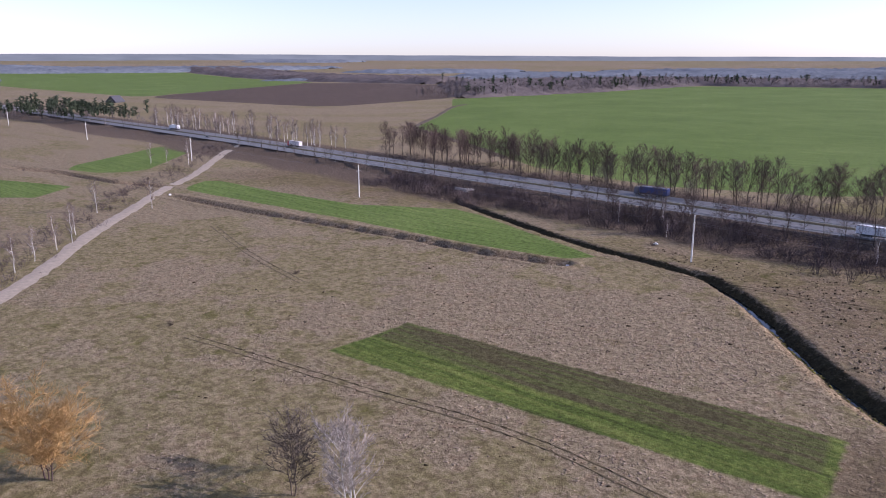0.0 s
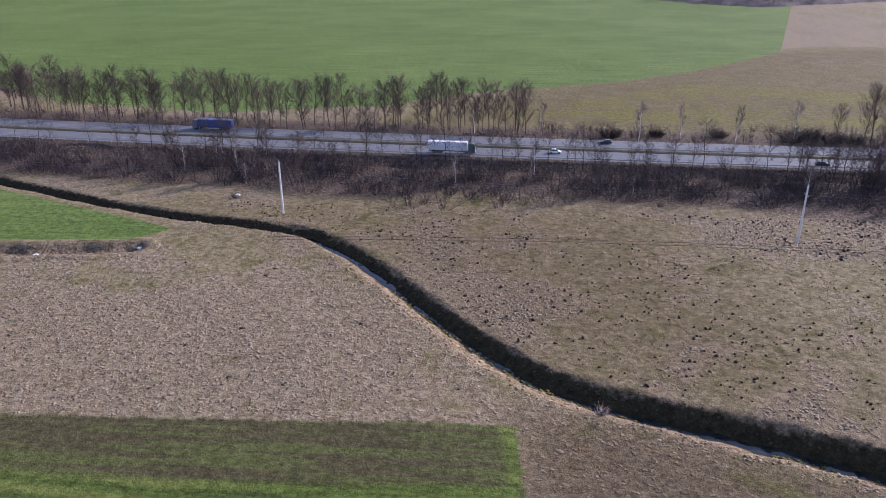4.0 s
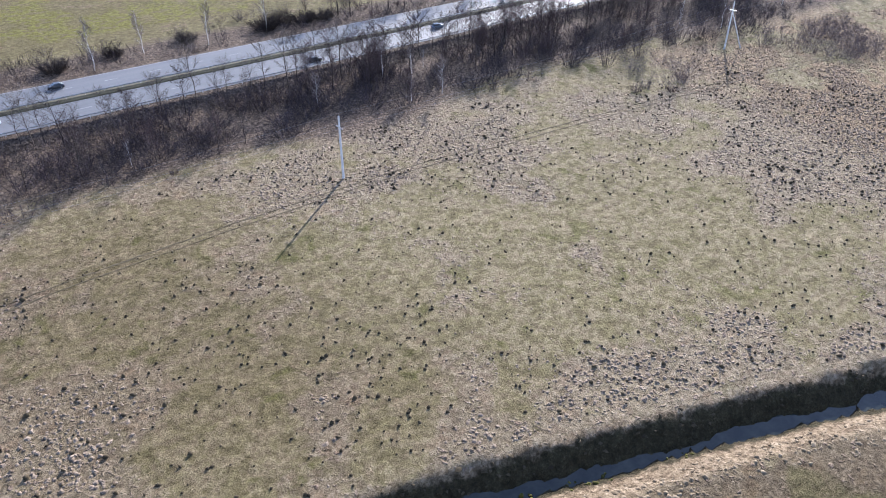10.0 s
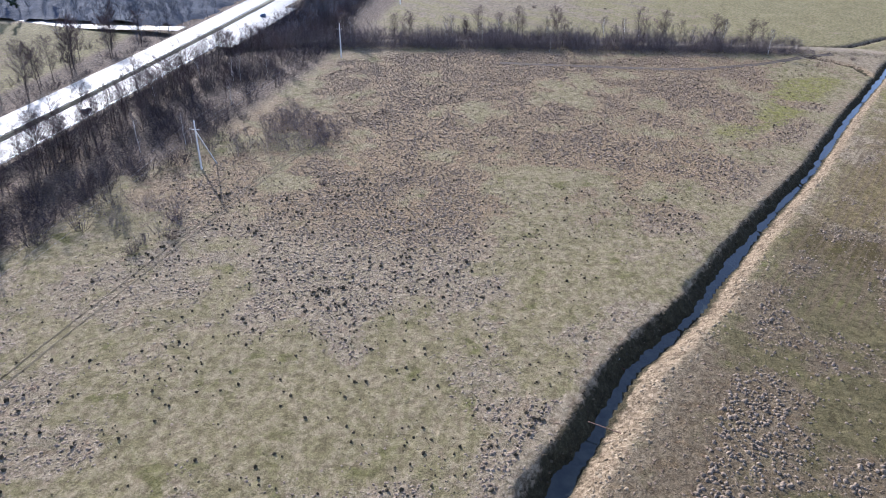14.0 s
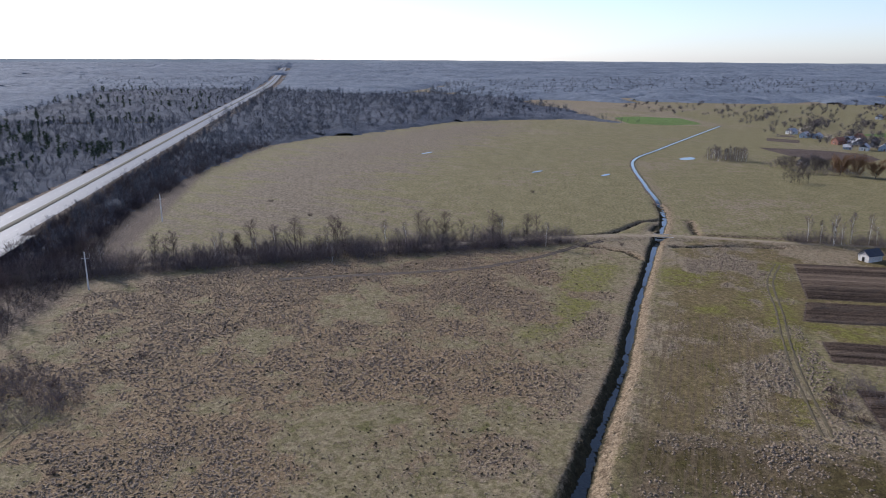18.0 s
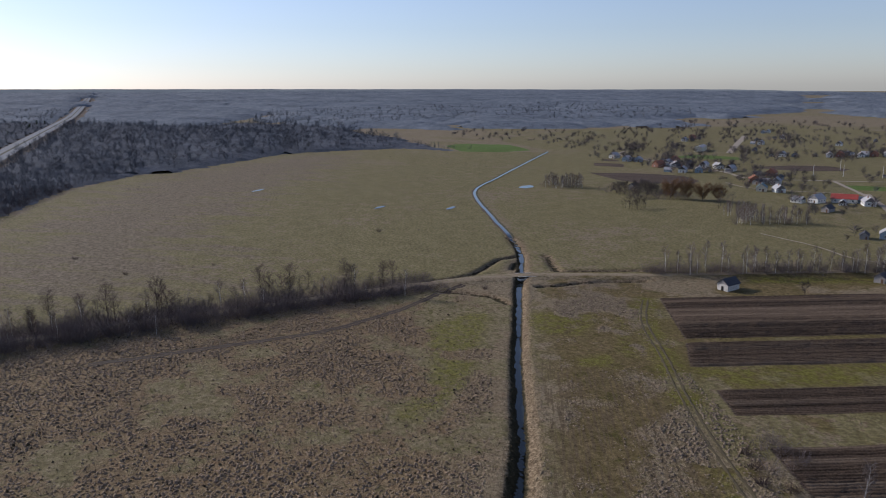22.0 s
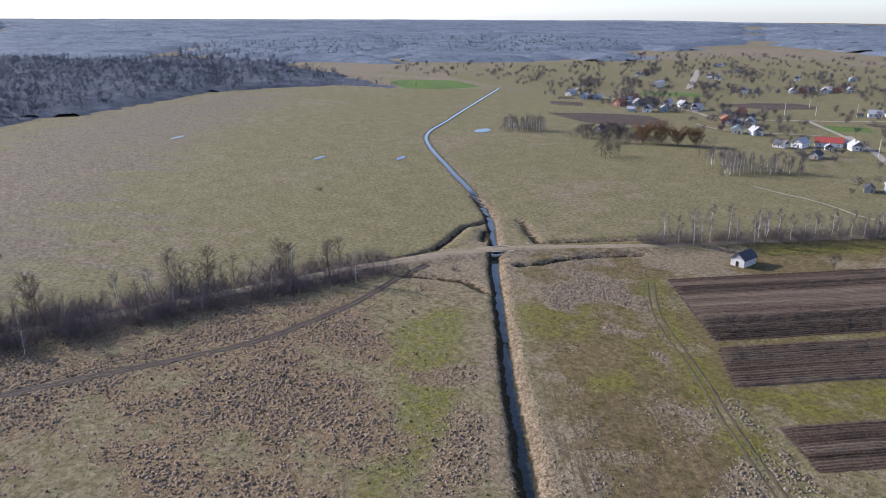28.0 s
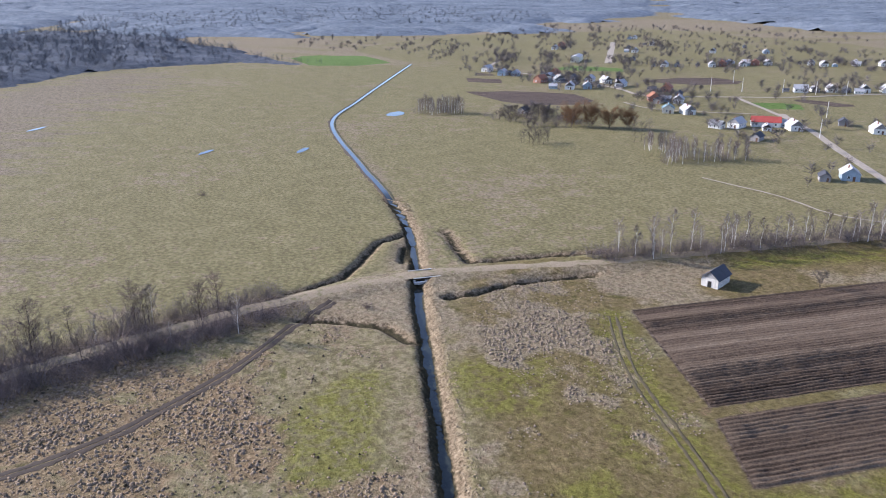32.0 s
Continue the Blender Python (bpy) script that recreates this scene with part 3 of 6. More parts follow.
def ribbon(name, line, profile, material, base=None, ragged=0.0, smooth_shade=True):
    """A strip along a line; profile: sideways offset and height over the base. base: height at x, y."""
    line = np.asarray(line, float)
    way = np.gradient(line, axis=0)
    way /= np.linalg.norm(way, axis=1)[:, None]
    side = np.stack([-way[:, 1], way[:, 0]], 1)
    rng = np.random.default_rng(len(line))
    verts = []
    for k, (off, up) in enumerate(profile):
        o = off * (1 + ragged * (rng.random(len(line)) - 0.5) * (k in (0, len(profile) - 1)))
        p = line + side * np.reshape(o, (-1, 1))
        z = (land(p[:, 0], p[:, 1]) if base is None else base(p[:, 0], p[:, 1])) + up
        verts.append(np.column_stack([p, z]))
    verts = np.stack(verts, 1).reshape(-1, 3)
    f = grid_faces(len(line), len(profile))[:, ::-1]
    return mesh_of(name, verts, f, material, smooth_shade)


# ---- materials of roads, water and masonry ----
def asphalt_like(name, low, high, rough):
    n = Nodes(name, rough, 0, 0.2)
    lanes = n.noise(0.5, 3, 0.6, n.coords((0.03, 1, 1)))
    fac = n.math("ADD", n.math("MULTIPLY", lanes, 0.5), n.math("MULTIPLY", n.noise(3, 4), 0.5))
    return n.done(n.ramp(fac, (0.3, low), (0.7, high)), n.noise(40), 0.3, 0.01)


ASPHALT = asphalt_like("asphalt", (0.105, 0.106, 0.108), (0.15, 0.15, 0.152), 0.62)
GRAVEL = plain("gravel", (0.3, 0.25, 0.195), 0.95, vary=0.3, scale=0.7)
dn = Nodes("trodden_earth", 0.95, 0, 0.1)
DIRT = dn.done(dn.mix(dn.step(dn.noise(0.45, 5, 0.7), 0.34, 0.5), dn.ramp(dn.noise(3, 4), (0.3, (0.1, 0.09, 0.04)), (0.7, (0.2, 0.17, 0.085))), dn.ramp(dn.noise(4, 4), (0.3, (0.17, 0.13, 0.085)), (0.7, (0.32, 0.255, 0.175)))), dn.noise(5), 0.5, 0.1)
VERGE = plain("verge_grass", (0.072, 0.064, 0.036), 0.95, vary=0.5, scale=0.8)
LINE_WHITE = plain("road_paint", (0.3, 0.3, 0.285), 0.6, vary=0.3, scale=3)
STEEL = plain("galvanised_steel", (0.42, 0.43, 0.45), 0.45, 0.8, 0.2, 4)
CONCRETE = plain("concrete", (0.5, 0.48, 0.44), 0.9, vary=0.25, scale=1.2)
PALE_CONCRETE = plain("pale_concrete", (0.62, 0.6, 0.57), 0.85, vary=0.15, scale=1.5)
w = Nodes("water", 0.06, 0, 0.3)
WATER = w.done(w.ramp(w.noise(0.5, 4), (0.35, (0.012, 0.016, 0.014)), (0.7, (0.035, 0.038, 0.028))), w.noise(2.5, 3), 0.12, 0.03)
EARTH_BANK = plain("earth_bank", (0.07, 0.05, 0.035), 0.95, vary=0.5, scale=0.9)

# ---- highway ----
rx = np.concatenate([np.arange(-4700, -700, 80.0), np.arange(-700, 700, 10.0), np.arange(700, 4700, 60.0)])


def along(offset):
    return np.column_stack([rx, near_edge(rx) + offset])


flat = lambda x, y: ROAD_Z + far_rise(x, y)
tagged(part("road_south", ribbon("road_south", along(5.4), [(-5.2, 0.0), (0, 0.07), (5.2, 0.0)], ASPHALT, flat), None, None), "grey two-lane asphalt carriageway, sunlit and worn", "road", kind="structure")
tagged(part("road_north", ribbon("road_north", along(19.0), [(-5.2, 0.0), (0, 0.07), (5.2, 0.0)], ASPHALT, flat), None, None), "grey two-lane asphalt carriageway, sunlit and worn", "road", kind="structure")
tagged(part("median_strip", ribbon("median_strip", along(12.2), [(-1.75, -0.1), (-1.6, 0.14), (0, 0.24), (1.6, 0.14), (1.75, -0.1)], VERGE, flat), None, None), "narrow raised grass median between carriageways", "median", kind="structure")


def road_dashes(name, offset, length, gap, width, lo=-500, hi=900):
    vs, fs = [], []
    for x in np.arange(lo, hi, length + gap):
        x2 = x + length
        for px in (x, x2):
            y = float(near_edge(np.array(px))) + offset
            vs += [(px, y - width / 2, ROAD_Z + 0.085), (px, y + width / 2, ROAD_Z + 0.085)]
        k = len(vs) - 4
        fs.append((k, k + 2, k + 3, k + 1))
    return tagged(new(name, mesh_of(name, vs, fs, LINE_WHITE)), "broken white painted lane line on asphalt", "road marking", kind="stuff")


road_dashes("lane_line", 5.4, 3.0, 7.0, 0.16)
road_dashes("lane_line", 19.0, 3.0, 7.0, 0.16)
for off in (0.75, 10.1, 14.3, 23.7):
    road_dashes("edge_line", off, 10.0, 0.02, 0.14)


def guard_rail(x0, x1, offset, label):
    y0, y1 = (float(near_edge(np.array(v))) + offset for v in (x0, x1))
    turn = math.degrees(math.atan2(y1 - y0, x1 - x0))
    length = math.hypot(x1 - x0, y1 - y0)
    ob = thing("guard_rail", pose(x0, y0, ROAD_Z - 0.1, 0, 0, turn), label, "guard rail", "guard rails of the highway")
    bm = bmesh.new()
    box(bm, 0, -0.03, 0.62, length, 0.03, 0.72)
    box(bm, 0, -0.05, 0.72, length, 0.01, 0.80)
    box(bm, 0, -0.03, 0.80, length, 0.03, 0.90)
    part("rail", bm, STEEL, ob)
    post = None
    for d in np.arange(2, length, 4.0):
        if post is None:
            post = part("post", boxes((-0.06, 0.03, -0.3, 0.06, 0.13, 0.86)), STEEL, ob, m=pose(d, 0, 0))
        else:
            part("post", post.data, None, ob, m=pose(d, 0, 0))


for x0 in range(-340, 230, 57):
    guard_rail(x0, x0 + 57, -0.35, "galvanised steel guard rail along the carriageway edge")
for x0 in range(-300, 300, 120):
    guard_rail(x0, x0 + 120, 12.2, "galvanised steel guard rail on the grass median")

# side roads
cross = curve_line(CROSS_ROAD, 3)


def cross_base(x, y):
    near = smooth((9 - np.hypot(np.asarray(x) - 260, np.asarray(y) + 221)) / 4)
    return np.maximum(land(x, y), -5 + near * 5.75)


tagged(part("dirt_road", ribbon("dirt_road", cross, [(-2.0, 0.0), (-1.1, 0.1), (0, 0.15), (1.1, 0.1), (2.0, 0.0)], DIRT, cross_base, 0.7), None, None), "pale trodden dirt road across the meadow", "dirt road", kind="structure")
west = curve_line(WEST_ROAD, 3)
tagged(part("gravel_road", ribbon("gravel_road", west, [(-2.5, 0.04), (-1.2, 0.12), (0, 0.16), (1.2, 0.12), (2.5, 0.04)], GRAVEL, None, 0.4), None, None), "pale gravel road leading to the highway", "gravel road", kind="structure")
north = curve_line([(252, 63), (254, 80), (258, 110), (275, 160), (310, 230), (360, 330)], 4)
tagged(part("side_road", ribbon("side_road", north, [(-3.5, 0.06), (0, 0.14), (3.5, 0.06)], ASPHALT, lambda x, y: np.maximum(land(x, y), ROAD_Z - 0.04 * (np.asarray(y) - 60))), None, None), "narrow asphalt side road joining the highway", "road", kind="structure")
bay = np.column_stack([np.arange(225, 305, 5.0), near_edge(np.arange(225, 305, 5.0)) - 2.6])
tagged(part("lay_by", ribbon("lay_by", bay, [(-3.4, -0.03), (3, 0.02)], ASPHALT, flat), None, None), "asphalt lay-by beside the carriageway", "lay-by", kind="structure")

# wheel tracks
RUT = plain("wheel_rut", (0.05, 0.035, 0.025), 0.95, vary=0.45, scale=0.9)
RUT_GRASS = plain("worn_turf", (0.085, 0.066, 0.034), 0.95, vary=0.45, scale=0.8)
for lines, half, gauge, mat, lab in ((SOIL_TRACKS, 0.6, 0.72, RUT, "dark muddy wheel rut across the meadow"), (GRASS_TRACKS[:1], 0.3, 0.85, RUT_GRASS, "worn wheel rut in the green verge"), (GRASS_TRACKS[1:], 0.13, 0.8, RUT_GRASS, "faint worn wheel rut in the grass")):
    for line in lines:
        for s in (-1, 1):
            tagged(part("wheel_rut", ribbon("wheel_rut", curve_line(line, 1.2), [(s * gauge - half, 0.02), (s * gauge - half * 0.6, 0.06), (s * gauge, 0.035), (s * gauge + half * 0.6, 0.07), (s * gauge + half, 0.02)], mat, None, 0.5), None, None), lab, "track", kind="structure")

# ridged beds of the allotments
sn = Nodes("ploughed_soil", 0.95, 0, 0.1)
bands = sn.noise(1.0, 4, 0.7, stretched(sn, radians(21.1), 0.004, 0.33))
clods = sn.noise(2.2, 5, 0.75)
SOIL = sn.done(sn.ramp(sums(sn, (bands, 0.62), (clods, 0.38)), (0.38, (0.026, 0.018, 0.012)), (0.46, (0.072, 0.049, 0.033)), (0.54, (0.12, 0.085, 0.057)), (0.66, (0.21, 0.157, 0.108))), clods, 0.8, 0.15)
for ring, gap in zip(SOILS[:4], (0.95, 1.05, 0.9, 1.1)):
    (ax, ay), (bx, by) = ring[0], ring[1]
    away = np.array(PLOT_AWAY)
    side = np.array([-away[1], away[0]])
    wide = abs(np.dot(np.array([bx - ax, by - ay]), side))
    turn = 1 if np.dot(np.array([bx - ax, by - ay]), side) > 0 else -1
    slant = np.dot(np.array([bx - ax, by - ay]), away) / wide
    u, v = np.arange(0.3, wide - 0.2, gap / 4), np.concatenate([np.arange(0.5, 90, 0.9), np.arange(90, 188, 3.0)])
    a, b = np.meshgrid(u, v, indexing="ij")
    a, b = a.ravel(), b.ravel()
    px, py = (ax + a * side[0] * turn + (b + a * slant) * away[0], ay + a * side[1] * turn + (b + a * slant) * away[1])
    px, py = px + 0.12 * wobble(b, a, 2.1, 3) * side[0], py + 0.12 * wobble(b, a, 2.1, 3) * side[1]
    bed = lattice(a / 4.4, a * 0, int(gap * 100))
    ridge = 0.16 * (0.25 + 1.1 * bed) * np.cos(a / gap * math.tau) + 0.16 * (lattice(px * 1.4, py * 1.4, 3) - 0.5) + 0.1 * (bed - 0.5)
    rim = np.clip(np.minimum.reduce([a, wide - a, b]) / 0.8, 0, 1)
    faces = grid_faces(len(u), len(v))
    tagged(new("ploughed_bed", mesh_of("ploughed_bed", np.column_stack([px, py, land(px, py) + 0.17 * rim + ridge * rim]), faces if turn > 0 else faces[:, ::-1], SOIL)), "dark ploughed soil in long ridges on the allotment", "soil bed", kind="structure")

# ---- ditch water and canal ----
ditch_line = curve_line(DITCH, 1.5)
tagged(part("ditch_water", ribbon("ditch_water", ditch_line, [(-2.2 * ditch_size(ditch_line[:, 0]), 0), (0.6 * ditch_size(ditch_line[:, 0]), 0), (2.9 * ditch_size(ditch_line[:, 0]), 0)], WATER, lambda x, y: water_level(x), 0.1), None, None), "dark still water at the bottom of a ditch", "water", kind="structure")
canal = curve_line([(304, -244.5), (322, -251), *CANAL[1:]], 3)
rise = lambda x, y: np.interp(x, [325, 335], [-1.5, 0.1])
tagged(part("canal_water", ribbon("canal_water", canal, [(-1.0, 0), (1.0, 0)], WATER, rise), None, None), "pale sky-reflecting water of a straight canal", "water", kind="structure")
for s in (1, -1):
    prof = [(s * 0.85, -0.1), (s * 1.1, 0.12), (s * 1.5, 0.22), (s * 2.1, -0.15)]
    tagged(part("canal_bank", ribbon("canal_bank", canal, prof if s < 0 else prof[::-1], EARTH_BANK if s > 0 else VERGE, rise, 0.5), None, None), "low uneven earth bank of the canal", "bank", kind="structure")


def pool(x, y, rx_, ry_, turn, label, seed):
    rng = np.random.default_rng(seed)
    bm = bmesh.new()
    vs = []
    for k in range(18):
        a = k / 18 * math.tau
        r = 1 + 0.25 * (rng.random() - 0.5)
        vs.append(bm.verts.new((rx_ * r * math.cos(a), ry_ * r * math.sin(a), 0)))
    bm.faces.new(vs)
    ob = part("pool", bm, WATER, None, label, pose(x, y, height(x, y) + 0.16, 0, 0, turn))
    tagged(ob, category="water", kind="structure")


pool(488, -352, 9, 5, -50, "small round pond with pale water", 1)
pool(446, -225, 6, 1.6, -50, "shallow puddle in the meadow grass", 2)
pool(424, -263, 6.5, 1.8, -45, "shallow puddle in the meadow grass", 3)
pool(560, -170, 7, 1.6, -45, "shallow puddle in the meadow grass", 4)

drain = curve_line([(-600, 560), (-577, 503), (-500, 380), (-437, 277), (-385, 240), (-320, 196), (-270, 160)], 8)
tagged(part("drain_bank", ribbon("drain_bank", drain, [(-2.6, -0.1), (-1.6, 0.5), (0, -0.05), (1.6, 0.5), (2.6, -0.1)], EARTH_BANK, None, 0.2), None, None), "dark earth drain between far fields", "drain", kind="structure")

# ---- bridge over the ditch ----
bridge = thing("bridge", pose(259.5, -222, 0, 0, 0, 71) @ Matrix.Diagonal((0.72, 0.85, 1, 1)), "low concrete slab bridge over the ditch", "bridge")
part("deck", boxes((-5.0, -3.4, 0.25, 5.0, 3.4, 0.55), bevel=0.04), EARTH_BANK, bridge)
for s in (-1, 1):
    part("abutment", boxes((s * 4.6 - 0.4, -3.3, -2.4, s * 4.6 + 0.4, 3.3, 0.35)), CONCRETE, bridge)
    part("kerb", boxes((-5.0, s * 3.3 - 0.15, 0.6, 5.0, s * 3.3 + 0.15, 0.76), bevel=0.03), CONCRETE, bridge, "weathered concrete kerb")
part("pier", boxes((-0.3, -3.2, -2.4, 0.3, 3.2, 0.35)), CONCRETE, bridge)
slab_rng = np.random.default_rng(8)
for k in range(7):
    part("slab", boxes((-0.9, -0.5, -0.12, 0.9, 0.5, 0.12), bevel=0.04), PALE_CONCRETE, bridge, "broken pale concrete slab",
         pose(-4 + k * 1.35, 3.9 + 0.4 * slab_rng.random(), -0.2 - 0.7 * slab_rng.random(), 50 + 25 * slab_rng.random(), 10 * slab_rng.random(), 30 * slab_rng.random()))

# culvert under the highway
culvert = thing("culvert", pose(-226, 61, 0, 0, 0, -18), "grey concrete culvert mouth in the road embankment", "culvert")
part("head_wall", boxes((-4.5, 0, -2.2, -1.6, 0.5, 1.3), (1.6, 0, -2.2, 4.5, 0.5, 1.3), (-1.6, 0, 0.4, 1.6, 0.5, 1.3), bevel=0.04), CONCRETE, culvert)
part("pipe", boxes((-1.7, 0.5, -2.2, -1.5, 6, 0.5), (1.5, 0.5, -2.2, 1.7, 6, 0.5), (-1.7, 0.5, 0.4, 1.7, 6, 0.6)), CONCRETE, culvert)

# weir by the ditch
weir = thing("weir", pose(55, -100, 0, 0, 0, -24), "small concrete weir wall in the ditch bank", "weir")
part("wall", boxes((-0.9, -0.12, -2.6, 0.9, 0.12, -1.1), bevel=0.03), plain("stained_concrete", (0.27, 0.25, 0.22), 0.9), weir)
part("gate", boxes((-0.05, -1.4, -2.6, 0.05, -0.3, -2.1)), plain("rusty_steel", (0.14, 0.08, 0.05), 0.8, 0.3), weir, "rusty steel gate")

# ---- power line ----
pole = thing("utility_pole", pose(0, 0, height(0, 0)), "pale grey tapered concrete utility pole with cross-arm", "utility pole", "power line poles")
bm = bmesh.new()
rod(bm, (0, 0, -0.3), (0, 0, 12.4), 0.25, 0.16, 8)
part("shaft", bm, PALE_CONCRETE, pole)
part("cross_arm", boxes((-0.06, -1.1, 10.2, 0.06, 1.1, 10.34)), STEEL, pole, "dark steel cross-arm")
bm = bmesh.new()
rod(bm, (0, 0, 12.3), (0, 0, 12.75), 0.05, 0.04, 5)
part("spike", bm, STEEL, pole)
PORCELAIN = plain("porcelain", (0.3, 0.2, 0.15), 0.3)
TIPS = [(0, -1.0, 10.55), (0, 1.0, 10.55), (0, 0, 12.95)]
for tip in TIPS:
    bm = bmesh.new()
    rod(bm, (tip[0], tip[1], tip[2] - 0.2), tip, 0.07, 0.05, 6)
    part("insulator", bm, PORCELAIN, pole, "brown porcelain insulator")
POLES = [(-900, 112), (-726, 86), (-555, 69), (-397, 48), (-249, 26), (-112, 11.5), (0, 0), (117, -4), (226, -11), (330, -14)]
for x, y in POLES:
    if (x, y) != (0, 0):
        copy_thing(pole, pose(x, y, height(x, y), 0, 0, 4))
strut = thing("pole_strut", pose(117, -4, height(117, -4)), "leaning pale concrete strut bracing a utility pole", "pole strut")
bm = bmesh.new()
rod(bm, (4.2, -2.2, -0.2), (0.2, -0.1, 9.6), 0.17, 0.13, 8)
part("shaft", bm, PALE_CONCRETE, strut)
WIRE = plain("aluminium_wire", (0.22, 0.22, 0.23), 0.7, 0.3)
for (ax, ay), (bx, by) in zip(POLES, POLES[1:]):
    ob = thing("power_cable", pose(ax, ay, 0), "three thin sagging aluminium power wires between poles", "power cable", "power line cables")
    for tip in TIPS:
        pts, around = [], [(0.0, 0.013), (-0.011, -0.007), (0.011, -0.007)]
        for f in np.linspace(0, 1, 17):
            p = ((bx - ax) * f, (by - ay) * f + tip[1], tip[2] + height(ax, ay) * (1 - f) + height(bx, by) * f - 5.2 * f * (1 - f))
            pts += [(p[0], p[1] + u, p[2] + v) for u, v in around]
        tube = [(3 * k + q, 3 * k + (q + 1) % 3, 3 * k + 3 + (q + 1) % 3, 3 * k + 3 + q) for k in range(16) for q in range(3)]
        bm = mesh_of("wire", pts, tube, WIRE)
        part("wire", bm, WIRE, ob)


# ---- plants ----
class Spikes:
    """Gathers tapered three-sided stems and twigs into one mesh."""

    def __init__(self):
        self.verts, self.faces = [], []

    def stem(self, a, b, r0, r1):
        """An open tapered prism from a to b."""
        a, b = np.asarray(a, float), np.asarray(b, float)
        w = b - a
        u = np.cross(w, (0.31, 0.77, 0.55))
        u /= np.linalg.norm(u) + 1e-9
        v = np.cross(w / (np.linalg.norm(w) + 1e-9), u)
        k = len(self.verts)
        for p, r in ((a, r0), (b, r1)):
            for q in range(3):
                t = q * math.tau / 3
                self.verts.append(p + r * (math.cos(t) * u + math.sin(t) * v))
        for q in range(3):
            n = (q + 1) % 3
            self.faces += [(k + q, k + n, k + 3 + n), (k + q, k + 3 + n, k + 3 + q)]

    def spike(self, a, b, r):
        a, b = np.asarray(a, float), np.asarray(b, float)
        w = b - a
        u = np.cross(w, (0.31, 0.77, 0.55))
        u /= np.linalg.norm(u) + 1e-9
        v = np.cross(w / (np.linalg.norm(w) + 1e-9), u)
        k = len(self.verts)
        for q in range(3):
            t = q * math.tau / 3
            self.verts.append(a + r * (math.cos(t) * u + math.sin(t) * v))
        self.verts.append(b)
        self.faces += [(k, k + 1, k + 3), (k + 1, k + 2, k + 3), (k + 2, k, k + 3)]

    def blade(self, a, b, r):
        """A twig of two faces, folded along its length."""
        self.spike(a, b, r)
        self.faces.pop()

    def arrays(self):
        return np.array(self.verts), np.array(self.faces)

    def mesh(self, name, material):
        return mesh_of(name, *self.arrays(), material)


def unit(v):
    return v / (np.linalg.norm(v) + 1e-9)


def bare_tree(seed, tall, spread, clear=0.3, limbs=12, twigs=8, lets=4, lean=0.6, thick=0.012, trunk_r=None, droop=0.0, stems=1, fat=0.03):
    """Trunk with limbs, and a crown of fine twigs. clear: share of the height without limbs; lean: how far limbs rise."""
    rng = np.random.default_rng(seed)
    wood, crown = Spikes(), Spikes()
    for s in range(stems):
        r = trunk_r or tall * thick
        top = np.array([rng.normal(0, 0.04) * tall + (s - (stems - 1) / 2) * spread * 0.25 * (stems > 1), rng.normal(0, 0.04) * tall + rng.normal(0, 0.1) * spread * (stems > 1), tall * (1 - 0.12 * s)])
        knots = [np.array([(s - (stems - 1) / 2) * 0.5, rng.normal(0, 0.1) * (stems > 1), -0.25])]
        for k in range(1, 6):
            f = k / 5
            knots.append(knots[0] * (1 - f) + top * f + rng.normal(0, 0.012 * tall, 3) * (1, 1, 0) * (k < 5))
        for k in range(5):
            wood.stem(knots[k], knots[k + 1], r * (1 - 0.18 * k), r * (1 - 0.18 * (k + 1)) + 0.01)
        for q in range(limbs):
            f = clear + (1 - clear) * ((q + rng.random()) / limbs) ** 0.9 * 0.97
            seg = min(4, int(f * 5))
            base = knots[seg] + (knots[seg + 1] - knots[seg]) * (f * 5 - seg)
            a = rng.random() * math.tau
            wide = spread * (0.35 + 0.65 * math.sin(math.pi * min(1, (1 - f) / (1 - clear + 0.01) * 0.8 + 0.07))) * (0.7 + 0.5 * rng.random()) * 0.5
            way = unit(np.array([math.cos(a), math.sin(a), lean + 0.5 * rng.random()]))
            end = base + way * wide * 1.35
            mid = (base + end) / 2 + rng.normal(0, 0.05 * wide, 3)
            lr = r * 0.3 * (1.05 - f)
            wood.stem(base, mid, lr + 0.012, lr * 0.6 + 0.01)
            wood.stem(mid, end, lr * 0.6 + 0.01, 0.01)
            for w in range(twigs):
                g = 0.25 + 0.75 * (w + rng.random()) / twigs
                p = base + (mid - base) * g * 2 if g < 0.5 else mid + (end - mid) * (g - 0.5) * 2
                tw = unit(way + rng.normal(0, 0.75, 3) + np.array([0, 0, 0.35 - droop]))
                length = (0.5 + 0.6 * rng.random()) * (0.45 + wide * 0.35)
                q2 = p + tw * length
                crown.blade(p, q2, fat * 1.2)
                for _ in range(lets):
                    h = rng.random()
                    p3 = p + (q2 - p) * h
                    t3 = unit(tw + rng.normal(0, 0.8, 3) + np.array([0, 0, 0.25 - 2 * droop]))
                    crown.blade(p3, p3 + t3 * length * (0.5 + 0.5 * rng.random()), fat)
        for _ in range(10):
            p = knots[4] + (knots[5] - knots[4]) * rng.random()
            t3 = unit(rng.normal(0, 0.6, 3) + np.array([0, 0, 1.0]))
            crown.blade(p, p + t3 * spread * 0.2 * (0.5 + rng.random()), fat)
    return wood, crown


